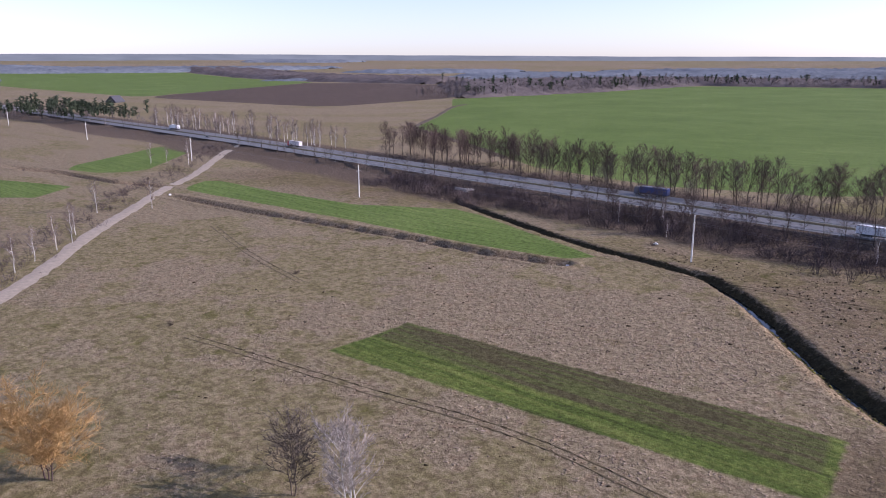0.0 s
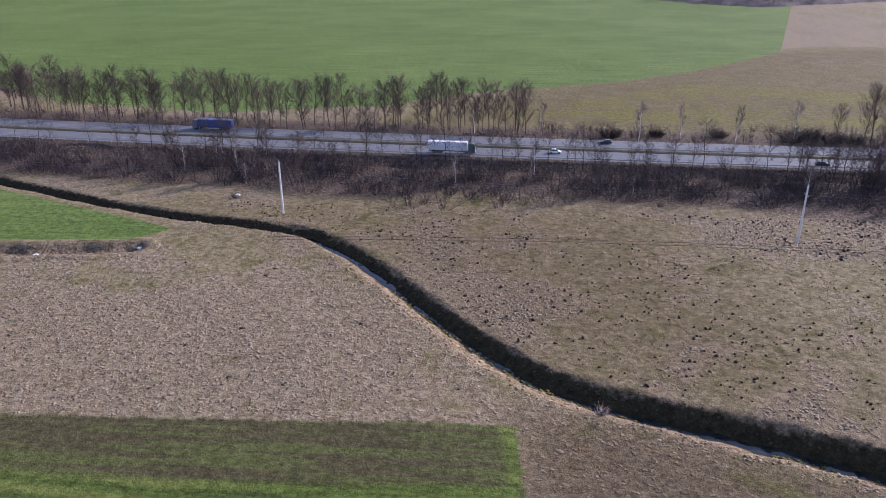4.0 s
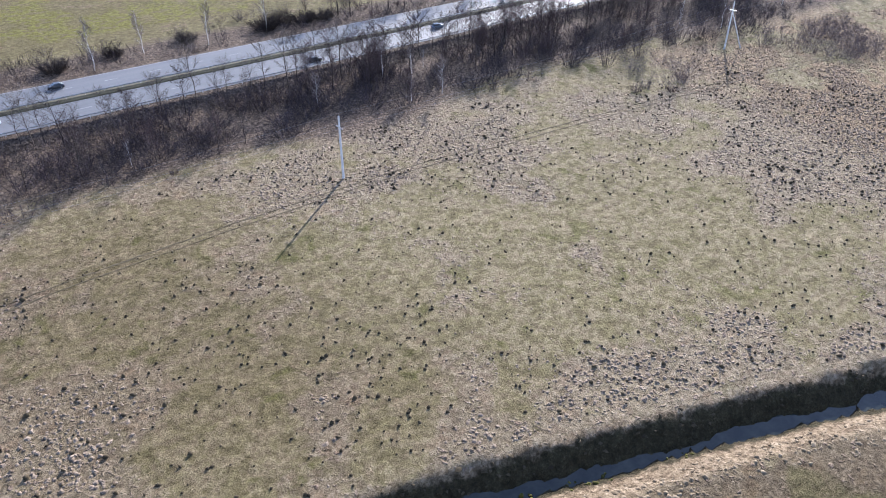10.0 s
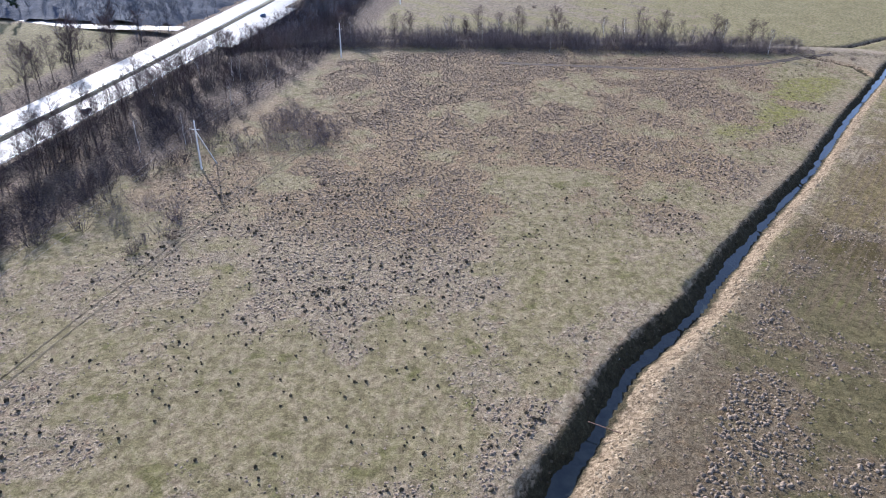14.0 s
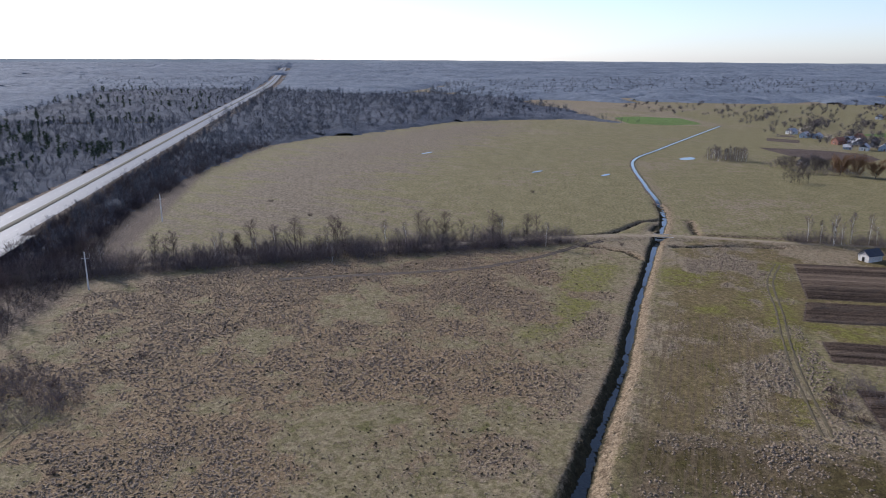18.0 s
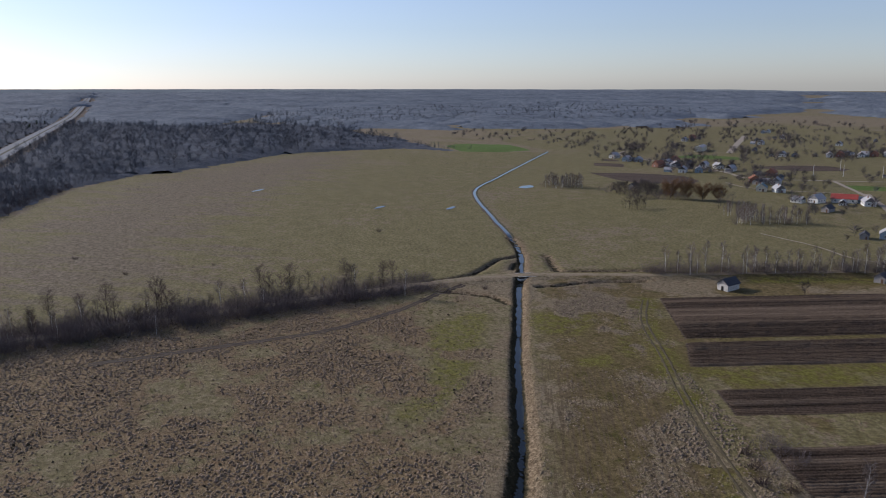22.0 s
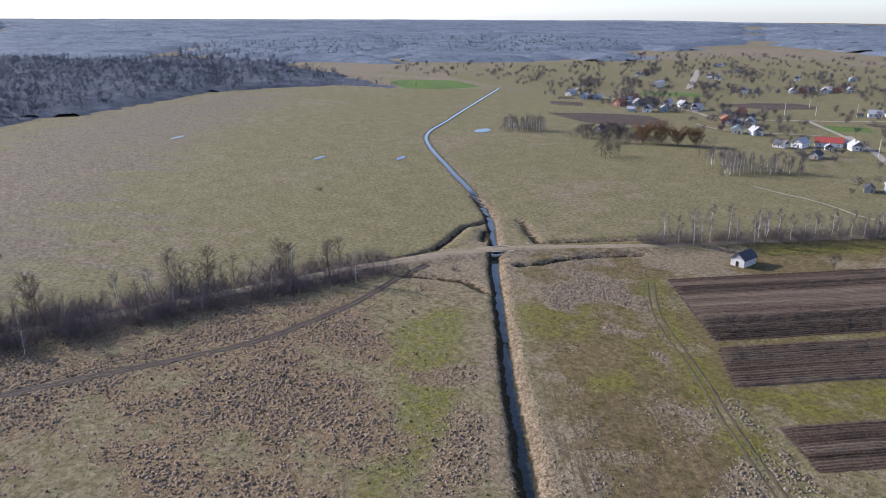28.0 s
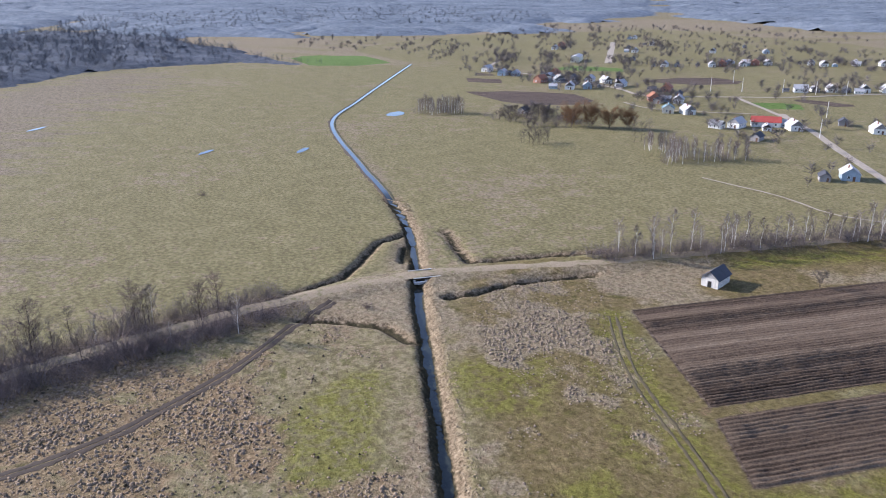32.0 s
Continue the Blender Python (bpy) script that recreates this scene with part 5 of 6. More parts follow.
def canopy(ring, step, seed, material, high=13):
    """The uneven top of a far wood."""
    r = np.array(ring)
    lo, hi = r.min(0), r.max(0)
    cx, cy = np.arange(lo[0], hi[0], step), np.arange(lo[1], hi[1], step)
    a, b = np.meshgrid(cx, cy, indexing="ij")
    a, b = a.ravel(), b.ravel()
    q = np.random.default_rng(seed)
    a, b = a + q.normal(0, step * 0.25, a.shape), b + q.normal(0, step * 0.25, b.shape)
    ins = area_distance(a, b, ring)
    z = land(a, b) + np.where(ins > 0, high * (0.5 + 0.6 * q.random(a.shape)) * (0.35 + 0.65 * np.clip(ins / 40, 0, 1)), -1.0)
    faces = grid_faces(len(cx), len(cy))
    faces = faces[(ins[faces] > 0).any(1)]
    if len(faces):
        tagged(new("far_woodland", mesh_of("far_woodland", np.column_stack([a, b, z]), faces, material)), "far leafless woodland with painted haze, partly brown", "woodland", kind="stuff")


# far tree tops: the blue-grey of haze is part of the colour
CANOPY_HAZED = canopy_bark("haze_tinted_canopy", (0.075, 0.09, 0.11), (0.2, 0.22, 0.247))
far_rng = np.random.default_rng(77)
for k in range(70):
    a = k / 70 * math.tau + far_rng.normal(0, 0.05)
    d = 1900 + 2500 * far_rng.random() ** 0.8
    cx, cy = 300 + d * math.cos(a), -100 + d * math.sin(a)
    if abs(cy - 45) < 150 and cx > 0:
        cy += 300
    if max(abs(cx), abs(cy)) > 4400 or (-2700 < cx < 300 and 300 < cy < 1500):
        continue
    long_, deep = 300 + 600 * far_rng.random(), 50 + 90 * far_rng.random()
    ring = []
    for b in np.arange(0, math.tau, 0.42):
        u, v = long_ * math.cos(b) * (0.8 + 0.4 * far_rng.random()), deep * math.sin(b) * (0.7 + 0.6 * far_rng.random())
        ring.append((cx - u * math.sin(a) + v * math.cos(a), cy + u * math.cos(a) + v * math.sin(a)))
    canopy(ring, 13, k, CANOPY_HAZED, 13)
UNDER_BROWN = canopy_bark("brown_understorey", (0.055, 0.046, 0.045), (0.16, 0.136, 0.132))
# understorey of the eastern woods, tinted with painted haze blue
UNDER_HAZED = canopy_bark("haze_tinted_understorey", (0.04, 0.047, 0.06), (0.12, 0.127, 0.145))
for k, (ring, step, high) in enumerate((([(264, 74), (264, 180), (420, 260), (900, 260), (900, 66), (500, 65), (300, 68)], 5, 4.5), ([(900, 66), (900, 300), (1900, 420), (1900, 64)], 9, 8), ([(258, 26), (300, 10), (345, 8), (457, -2), (633, -40), (760, -125), (760, 28)], 5, 3.5),
                                        ([(715, 28), (715, -118), (880, -262), (1180, -330), (1500, -200), (1900, 28)], 9, 7), ([(860, -250), (1000, -280), (1180, -310), (1500, -180), (1650, -330), (1300, -450), (1150, -430), (1000, -450), (900, -380)], 9, 7), ([(-700, 680), (-640, 1000), (-625, 1390), (-300, 1445), (200, 1315), (500, 1500), (-900, 1750), (-1150, 1190)], 14, 13),
                                        ([(-89, 1175), (147, 706), (200, 645), (500, 800), (500, 1350), (200, 1320), (-200, 1420)], 11, 9), ([(-2671, 1445), (-1555, 1190), (-1150, 1175), (-1200, 1400), (-2600, 1700)], 18, 15), ([(880, -278), (870, -400), (800, -430), (1000, -440), (1200, -420), (1150, -340)], 10, 6))):
    canopy(ring, step, 60 + k, UNDER_BROWN if k in (5, 6, 7) else UNDER_HAZED, high)
for k in range(26):
    a = radians(-88 + 96 * far_rng.random())
    d = 1150 + 1500 * far_rng.random()
    cx, cy = 150 + d * math.cos(a), -150 + d * math.sin(a)
    if abs(cy - 45) < 170 or (cx < 1050 and cy > -1000):
        continue
    ring = [(cx + 260 * math.cos(b) * (0.5 + far_rng.random()), cy + 120 * math.sin(b) * (0.5 + far_rng.random())) for b in np.arange(0, math.tau, 0.42)]
    canopy(ring, 14, 200 + k, CANOPY_HAZED, 10)
canopy([(900, 300), (1900, 420), (1900, 70), (4500, 70), (4500, 1500), (1500, 1200), (700, 700), (420, 270)], 17, 90, CANOPY_HAZED, 12)
canopy([(1900, 25), (1500, -200), (2300, -500), (4400, -300), (4400, 25)], 19, 91, CANOPY_HAZED, 11)
canopy([(1300, -430), (2300, -500), (4400, -300), (4400, -2700), (2500, -2900), (1450, -1700), (1280, -1000), (1500, -700)], 24, 92, CANOPY_HAZED, 12)
canopy([(1000, -1500), (1500, -1900), (2400, -2950), (1500, -3600), (0, -3000), (200, -1900)], 24, 93, CANOPY_HAZED, 12)

# far rim of wooded hills, a ring that glows to imitate haze
hz = Nodes("glowing_haze", 1.0, 0, 0.0)
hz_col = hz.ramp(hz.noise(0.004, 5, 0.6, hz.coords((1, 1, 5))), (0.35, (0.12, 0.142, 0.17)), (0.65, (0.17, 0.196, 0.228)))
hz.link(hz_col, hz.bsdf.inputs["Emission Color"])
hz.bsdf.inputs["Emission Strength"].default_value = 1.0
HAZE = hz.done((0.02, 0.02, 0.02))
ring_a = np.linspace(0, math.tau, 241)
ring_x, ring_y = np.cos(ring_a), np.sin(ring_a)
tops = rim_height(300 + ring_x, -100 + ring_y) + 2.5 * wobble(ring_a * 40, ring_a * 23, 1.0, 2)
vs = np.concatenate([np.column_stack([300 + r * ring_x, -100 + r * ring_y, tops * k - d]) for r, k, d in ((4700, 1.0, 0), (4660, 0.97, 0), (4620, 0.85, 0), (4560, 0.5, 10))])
tagged(new("backdrop", mesh_of("backdrop", vs, grid_faces(4, 241), HAZE, True)), "wooded horizon as a glowing ring of haze blue-grey", "backdrop", kind="structure")

# ---- grass ----
def tussock(seed, flat=1.0, wide=0.55):
    """A ragged lopsided mound of dead grass."""
    q = np.random.default_rng(seed)
    v, f = [(0.16 * q.normal(), 0.16 * q.normal(), (0.26 + 0.16 * q.random()) * flat)], []
    for ring, (rad, up) in enumerate(((0.3, 0.2), (wide, -0.06))):
        for k in range(4):
            a = (k + 0.5 * ring) / 4 * math.tau + q.normal(0, 0.3)
            r = rad * (0.55 + 0.9 * q.random())
            v.append((math.cos(a) * r, math.sin(a) * r, (up * (0.4 + 1.2 * q.random()) if up > 0 else up) * flat))
    for k in range(4):
        n = (k + 1) % 4
        f += [(0, 1 + k, 1 + n), (1 + k, 5 + k, 1 + n), (1 + n, 5 + k, 5 + n)]
    return np.array(v), np.array(f)


def dead_grass(name, low, mid, high):
    n = Nodes(name, 0.95, 0, 0.1)
    fac = sums(n, (n.noise(5.0, 4, 0.75), 0.35), (n.noise(1.7, 6, 0.78, None, 0.6), 0.55), (n.island(), 0.1))
    return n.done(n.ramp(fac, (0.38, low), (0.48, mid), (0.64, high)), n.noise(1.7, 4, 0.7), 0.6, 0.4)


TUSSOCKS = [tussock(400 + k, 1.1) for k in range(16)]
SEDGES = [tussock(440 + k, 1.3, 0.42) for k in range(6)]
LOW_TUSSOCKS = [tussock(420 + k, 0.75, 0.55) for k in range(16)]
STRAW_PALE = dead_grass("pale_straw", (0.07, 0.052, 0.035), (0.19, 0.144, 0.1), (0.32, 0.25, 0.18))
STRAW_BROWN = dead_grass("brown_sedge", (0.07, 0.049, 0.032), (0.195, 0.142, 0.096), (0.37, 0.282, 0.197))
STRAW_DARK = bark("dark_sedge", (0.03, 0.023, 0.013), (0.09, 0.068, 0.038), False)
MEADOW = [(-140, 20), (-110, -2), (-85, -28), (-50, -55), (0, -72), (60, -98), (120, -134), (120, 0), (90, 2), (20, 14), (-60, 17)]
SOUTH = [(-230, -60), (-200, -20), (-145, -14), (-100, -20), (-60, -66), (-140, -68), (-145, -92), (-60, -90), (-60, -130), (-160, -130)]
EAST = [(84, 2), (110, 4), (150, -4), (222, -12), (252, -60), (256, -190), (226, -190), (150, -152), (100, -122), (86, -60)]
BESIDE = [(-20, -88), (70, -124), (160, -176), (244, -224), (236, -256), (206, -242), (150, -208), (96, -186), (20, -120)]
PALE, BROWN, DOTS = "pale dry grass tussocks", "brown sedge tussocks on wet meadow", "dark sedge tussocks dotting the meadow"
for ring, n, mat, shapes, size, seed, lab in ((MEADOW, 42000, STRAW_PALE, LOW_TUSSOCKS, 0.56, 1, PALE), (EAST, 52000, STRAW_BROWN, TUSSOCKS, 0.66, 6, BROWN), (BESIDE, 24000, STRAW_PALE, TUSSOCKS, 0.64, 8, PALE), (SOUTH, 9000, STRAW_PALE, LOW_TUSSOCKS, 0.5, 3, PALE),
                                              (MEADOW, 5200, STRAW_DARK, SEDGES, 0.78, 2, DOTS), (EAST, 2800, STRAW_DARK, SEDGES, 0.78, 7, DOTS), (SOUTH, 300, STRAW_DARK, LOW_TUSSOCKS, 0.8, 4, DOTS)):
    p = in_area(ring, n, seed)
    q = np.random.default_rng(seed)
    tall = straw_score(p[:, 0], p[:, 1])
    away = line_distance(p[:, 0], p[:, 1], DITCH)
    if mat is STRAW_DARK:
        ok = q.random(len(p)) < np.clip(0.5 + 0.7 * wobble(p[:, 0], p[:, 1], 19, 4), 0.2, 1)
    else:
        ok = 0.6 * tall + 1.2 * (q.random(len(p)) - 0.5) - 0.7 * smooth(area_distance(p[:, 0], p[:, 1], DULL) / 8 + 0.5) > 0.1
    ok &= (away > 5.2) & (np.max([area_distance(p[:, 0], p[:, 1], r) for r in SOILS[:4] + GREENS[:1]], 0) < -0.5)
    ok &= np.min([line_distance(p[:, 0], p[:, 1], t) for t in SOIL_TRACKS + GRASS_TRACKS[:1]], 0) > 1.4
    p, tall = p[ok], tall[ok]
    scattered("grass_tussocks", shapes, on_land(p[:, 0], p[:, 1]), size * (np.interp(p[:, 0], [84, 150], [0.6, 1.0]) if ring is EAST else 1.0) * (0.5 + 0.7 * q.random(len(p)) ** 1.5) * (0.8 + 0.5 * np.clip(tall, 0, 0.7)), mat, lab, "grass", seed=seed, squash=0.35)
p = in_area([(275, -40), (450, -30), (620, -70), (740, -160), (800, -330), (700, -440), (540, -340), (470, -290), (300, -225), (275, -180)], 420, 51)
scattered("meadow_scrub", SHRUBS, on_land(p[:, 0], p[:, 1]), 0.12 + 0.28 * np.random.default_rng(52).random(len(p)) ** 2, THICKET, "low dark tufts scattered over the far meadow", "tufts", seed=53)
# straw and reeds on the ditch banks
d_line = curve_line(DITCH, 0.35)
way = np.gradient(d_line, axis=0)
way /= np.linalg.norm(way, axis=1)[:, None]
nrm = np.column_stack([-way[:, 1], way[:, 0]])
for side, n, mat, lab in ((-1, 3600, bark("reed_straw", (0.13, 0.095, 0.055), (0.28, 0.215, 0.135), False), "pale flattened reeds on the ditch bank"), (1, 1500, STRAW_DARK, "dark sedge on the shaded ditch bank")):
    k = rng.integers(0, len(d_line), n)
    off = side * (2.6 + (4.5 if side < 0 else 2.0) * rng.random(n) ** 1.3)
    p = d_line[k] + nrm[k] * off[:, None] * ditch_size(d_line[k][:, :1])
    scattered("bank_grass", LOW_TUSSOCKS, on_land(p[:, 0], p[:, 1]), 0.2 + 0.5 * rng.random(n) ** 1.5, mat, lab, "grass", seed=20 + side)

# wet moss along the foot of the south bank
k = rng.integers(0, len(d_line), 1500)
k = k[(d_line[k][:, 0] < 0) & (wobble(d_line[k][:, 0], d_line[k][:, 1], 7, 2) > -0.1)]
p = d_line[k] + nrm[k] * (0.5 - 1.5 * rng.random(len(k)))[:, None]
scattered("moss", LOW_TUSSOCKS, np.column_stack([p, np.maximum(land(p[:, 0], p[:, 1]), water_level(p[:, 0]) - 0.03)]), 0.3 + 0.6 * rng.random(len(k)), bark("wet_moss", (0.04, 0.038, 0.01), (0.11, 0.1, 0.02), False), "yellow-green moss at the edge of the ditch water", "moss", seed=31)


# ---- houses ----
def siding(name, color, vary=0.2):
    n = Nodes(name, 0.85, 0, 0.25)
    fac = n.math("ADD", n.math("MULTIPLY", n.noise(0.9, 4), 0.6), n.math("MULTIPLY", n.noise(0.6, 3, 0.6, n.coords((6, 6, 0.6))), 0.4))
    return n.done(n.ramp(fac, (0.3, tuple(c * (1 - vary) for c in color)), (0.7, tuple(min(1, c * (1 + vary)) for c in color))), n.noise(12), 0.2, 0.02)


WALL_WHITE, WALL_BLUE, WALL_BRICK = siding("whitewash", (0.7, 0.68, 0.64)), siding("blue_paint", (0.3, 0.36, 0.42)), siding("red_brick", (0.34, 0.17, 0.12))
WALL_CREAM, BOARD_GREY, ROOF_SLATE = siding("cream_plaster", (0.6, 0.54, 0.42)), siding("weathered_board", (0.28, 0.26, 0.25)), siding("grey_slate_sheet", (0.36, 0.35, 0.35))
ROOF_RED, ROOF_DARK, ROOF_TEAL = siding("red_sheet_roof", (0.36, 0.07, 0.055)), siding("dark_slate_sheet", (0.06, 0.06, 0.07)), siding("teal_sheet_roof", (0.14, 0.2, 0.22))
GLASS = plain("window_glass", (0.04, 0.05, 0.06), 0.08, 0, 0.1, spec=0.6)
FRAME_WHITE, DOOR_BROWN, BRICK_CHIM = plain("white_frame", (0.7, 0.7, 0.68), 0.6), plain("brown_door", (0.14, 0.08, 0.05), 0.7), plain("chimney_brick", (0.3, 0.15, 0.1), 0.9)
PAINTED_DARK = plain("painted_dark_interior", (0.02, 0.018, 0.016), 0.95)


def gable_wall(w, l, h, ridge):
    """Four walls with gable ends, as a solid."""
    bm = bmesh.new()
    x, y = w / 2, l / 2
    lows = [bm.verts.new(p) for p in ((-x, -y, -0.4), (x, -y, -0.4), (x, y, -0.4), (-x, y, -0.4))]
    tops = [bm.verts.new(p) for p in ((-x, -y, h), (x, -y, h), (x, y, h), (-x, y, h))]
    r0, r1 = bm.verts.new((0, -y, ridge)), bm.verts.new((0, y, ridge))
    for f in ((lows[0], lows[1], tops[1], r0, tops[0]), (lows[2], lows[3], tops[3], r1, tops[2]), (lows[1], lows[2], tops[2], tops[1]), (lows[3], lows[0], tops[0], tops[3]),
              (tops[1], tops[2], r1, r0), (tops[3], tops[0], r0, r1), lows[::-1]):
        bm.faces.new(f)
    return bm


def slope(w, l, h, ridge, side, over=0.45, thick=0.14):
    """One side of a gable roof, with thickness and eaves."""
    bm = bmesh.new()
    x, y, k = w / 2, l / 2 + over, (ridge - h) / (w / 2)
    e = x + over
    prof = [(0, ridge + 0.06), (e, h - k * over + 0.06), (e, h - k * over + 0.06 + thick), (0, ridge + 0.06 + thick * 1.15)]
    a = [bm.verts.new((side * px, -y, pz)) for px, pz in prof]
    b = [bm.verts.new((side * px, y, pz)) for px, pz in prof]
    bm.faces.new(a)
    bm.faces.new(b[::-1])
    for i in range(4):
        j = (i + 1) % 4
        bm.faces.new((a[j], a[i], b[i], b[j]))
    bmesh.ops.recalc_face_normals(bm, faces=bm.faces)
    return bm


def window(parent, m, w=1.0, h=1.2):
    bm = bmesh.new()
    for s in (-1, 1):
        box(bm, s * w / 2 - 0.05, -0.02, -h / 2, s * w / 2 + 0.05, 0.06, h / 2)
        box(bm, -w / 2, -0.02, s * h / 2 - 0.05, w / 2, 0.06, s * h / 2 + 0.05)
    box(bm, -0.03, -0.02, -h / 2, 0.03, 0.05, h / 2)
    win = part("window", bm, FRAME_WHITE, parent, "white-framed window", m)
    part("pane", boxes((-w / 2, 0.0, -h / 2, w / 2, 0.025, h / 2)), GLASS, win)
    return win


def house(name, label, w, l, h, ridge, wall, roof, m, gable=None, chimney=True, windows=3, category="house", group="village houses"):
    ob = thing(name, m, label, category, group)
    part("wall", gable_wall(w, l, h, ridge), wall, ob)
    for s in (-1, 1):
        part("roof", slope(w, l, h, ridge, s), roof, ob)
        if gable:
            bm = bmesh.new()
            y = s * (l / 2 + 0.03)
            bm.faces.new([bm.verts.new(p) for p in ((-w / 2 + 0.1, y, h + 0.02), (w / 2 - 0.1, y, h + 0.02), (0, y, ridge - 0.05))][::s])
            bmesh.ops.solidify(bm, geom=bm.faces, thickness=-0.02)
            part("gable_board", bm, gable, ob, "weathered grey boarded gable")
    if chimney:
        part("chimney", boxes((w * 0.1, l * 0.1, ridge - 1.0, w * 0.1 + 0.55, l * 0.1 + 0.55, ridge + 0.8), bevel=0.03), BRICK_CHIM, ob)
    for k in range(windows):
        y = -l / 2 + l * (k + 0.5) / windows
        for s in (-1, 1):
            window(ob, pose(s * (w / 2 + 0.005), y, h * 0.52, 0, 0, -90 if s > 0 else 90))
    for s in (-1, 1):
        if windows:
            window(ob, pose(0.9 * s, s * (l / 2 + 0.005), h * 0.52, 0, 0, 0 if s > 0 else 180))
    part("door", boxes((-0.5, -0.02, 0, 0.5, 0.06, 2.0), bevel=0.02), DOOR_BROWN, ob, m=pose(-1.2, l / 2 + 0.01, 0))
    return ob


# the barn beside the allotments
BARN_AT = pose(212.6, -278.4, height(212.6, -278.4), 0, 0, 11) @ Matrix.Diagonal((0.8, 0.8, 0.82, 1))
barn = thing("barn", BARN_AT, "small whitewashed barn with dark slate roof and open doorway", "barn")
part("wall", gable_wall(5.4, 8.4, 2.9, 5.1), siding("old_whitewash", (0.5, 0.47, 0.43), 0.35), barn)
for s in (-1, 1):
    part("roof", slope(5.4, 8.4, 2.9, 5.1, s, 0.5), ROOF_DARK, barn, "dark slate roof slope")
for k in range(12):
    x0 = -2.5 + k * 0.42
    top = 5.05 - abs(x0 + 0.2) * (2.2 / 2.7) - 0.1
    if top > 3.05:
        part("gable_plank", boxes((x0, 4.2, 2.95, x0 + 0.38, 4.245, top)), BOARD_GREY, barn)
# dark panel on the closed wall; its black stands for the shade inside
part("doorway", boxes((-0.6, 4.19, 0, 0.55, 4.26, 1.95)), PAINTED_DARK, barn, "flat dark panel painted as the unlit inside of a doorway")
part("door_frame", boxes((-0.72, 4.2, 0, -0.6, 4.3, 2.05), (0.55, 4.2, 0, 0.67, 4.3, 2.05), (-0.72, 4.2, 1.95, 0.67, 4.3, 2.07)), BOARD_GREY, barn)
for y in (-2.2, 1.4):
    window(barn, pose(-2.705, y, 1.6, 0, 0, 90), 0.7, 0.6)

# village prototypes and streets
KINDS = [
    ("house", "whitewashed village house with grey sheet roof", 7, 10, 3.0, 5.8, WALL_WHITE, ROOF_SLATE, BOARD_GREY),
    ("house", "blue-painted village house with grey sheet roof", 7, 9, 3.0, 5.6, WALL_BLUE, ROOF_SLATE, None),
    ("house", "long house with a bright red sheet roof", 7, 15, 2.9, 5.4, WALL_WHITE, ROOF_RED, None),
    ("shed", "low dark-roofed wooden village outbuilding", 5, 8, 2.5, 4.4, BOARD_GREY, ROOF_DARK, None),
    ("house", "brick village house with rust-red roof", 8, 10, 3.2, 6.2, WALL_BRICK, siding("rust_sheet_roof", (0.3, 0.13, 0.08)), None),
    ("house", "cream village house with teal sheet roof", 7, 9, 3.0, 5.4, WALL_CREAM, ROOF_TEAL, None),
]
STREETS = [
    [(643, -542, 0, 20), (610, -533, 1, 30), (600, -539, 1, 35), (552, -524, 4, 10), (549, -541, 0, 60), (553, -560, 3, 30), (510, -515, 0, 40), (504, -527, 1, 45), (533, -559, 0, 30), (519, -562, 0, 70), (497, -555, 0, 20), (583, -568, 4, 30), (445, -415, 3, 20)],
    [(459, -561, 4, 30), (436, -545, 3, 30), (433, -516, 4, 50), (424, -510, 3, 20), (417, -521, 0, 35), (396, -485, 5, 40), (386, -490, 0, 60), (565, -545, 0, 25), (528, -538, 3, 30)],
    [(342, -474, 0, 10), (335, -489, 2, -52), (315, -451, 3, 15), (320, -491, 0, 50), (249, -411, 1, 35), (312, -524, 3, 30), (290, -516, 0, 40), (186, -336, 0, 20), (199, -356, 3, 10)],
    [(399, -630, 0, -50), (394, -640, 3, 40), (387, -648, 0, 40), (380, -655, 3, 40), (372, -664, 0, 35), (363, -676, 0, 40)],
    [(573, -697, 0, 30), (566, -706, 3, 30), (546, -731, 0, 40), (543, -742, 4, 30), (548, -758, 1, 30), (532, -758, 0, 40), (531, -776, 4, 30), (524, -785, 0, 45), (499, -816, 0, 30), (486, -815, 0, 40), (474, -848, 0, 30), (453, -857, 0, 40), (634, -722, 3, 30)],
    [(742, -836, 3, 30), (660, -949, 3, 40), (790, -760, 0, 30), (820, -800, 4, 30), (700, -800, 0, 30), (760, -900, 0, 40), (860, -980, 0, 30), (640, -860, 0, 30), (600, -900, 1, 40)],
]
built = {}
for street in STREETS:
    for x, y, k, turn in street:
        m = pose(x, y, height(x, y), 0, 0, turn) @ Matrix.Diagonal((0.95, 0.95, 0.95, 1))
        if k in built:
            copy_thing(built[k], m)
        else:
            n, lab, w_, l_, h_, r_, wall_, roof_, gab_ = KINDS[k]
            built[k] = house(n, lab, w_, l_, h_, r_, wall_, roof_, m, gab_, k != 3, 0 if k == 3 else 3)
# outbuildings and bare garden trees round the houses
yard = random.Random(12)
garden = []
for street in STREETS:
    for x, y, k, turn in street:
        if k != 3 and yard.random() < 0.8:
            a, d = yard.uniform(0, math.tau), yard.uniform(9, 13)
            px, py = x + d * math.cos(a), y + d * math.sin(a)
            s = yard.uniform(0.55, 0.85)
            copy_thing(built[yard.choice((3, 3, 0, 1))], pose(px, py, height(px, py), 0, 0, turn + yard.choice((0, 90))) @ Matrix.Diagonal((s, s, s, 1)))
        for _ in range(yard.randint(3, 9)):
            a, d = yard.uniform(0, math.tau), yard.uniform(8, 26)
            garden.append((x + d * math.cos(a), y + d * math.sin(a)))
garden = np.array(garden)
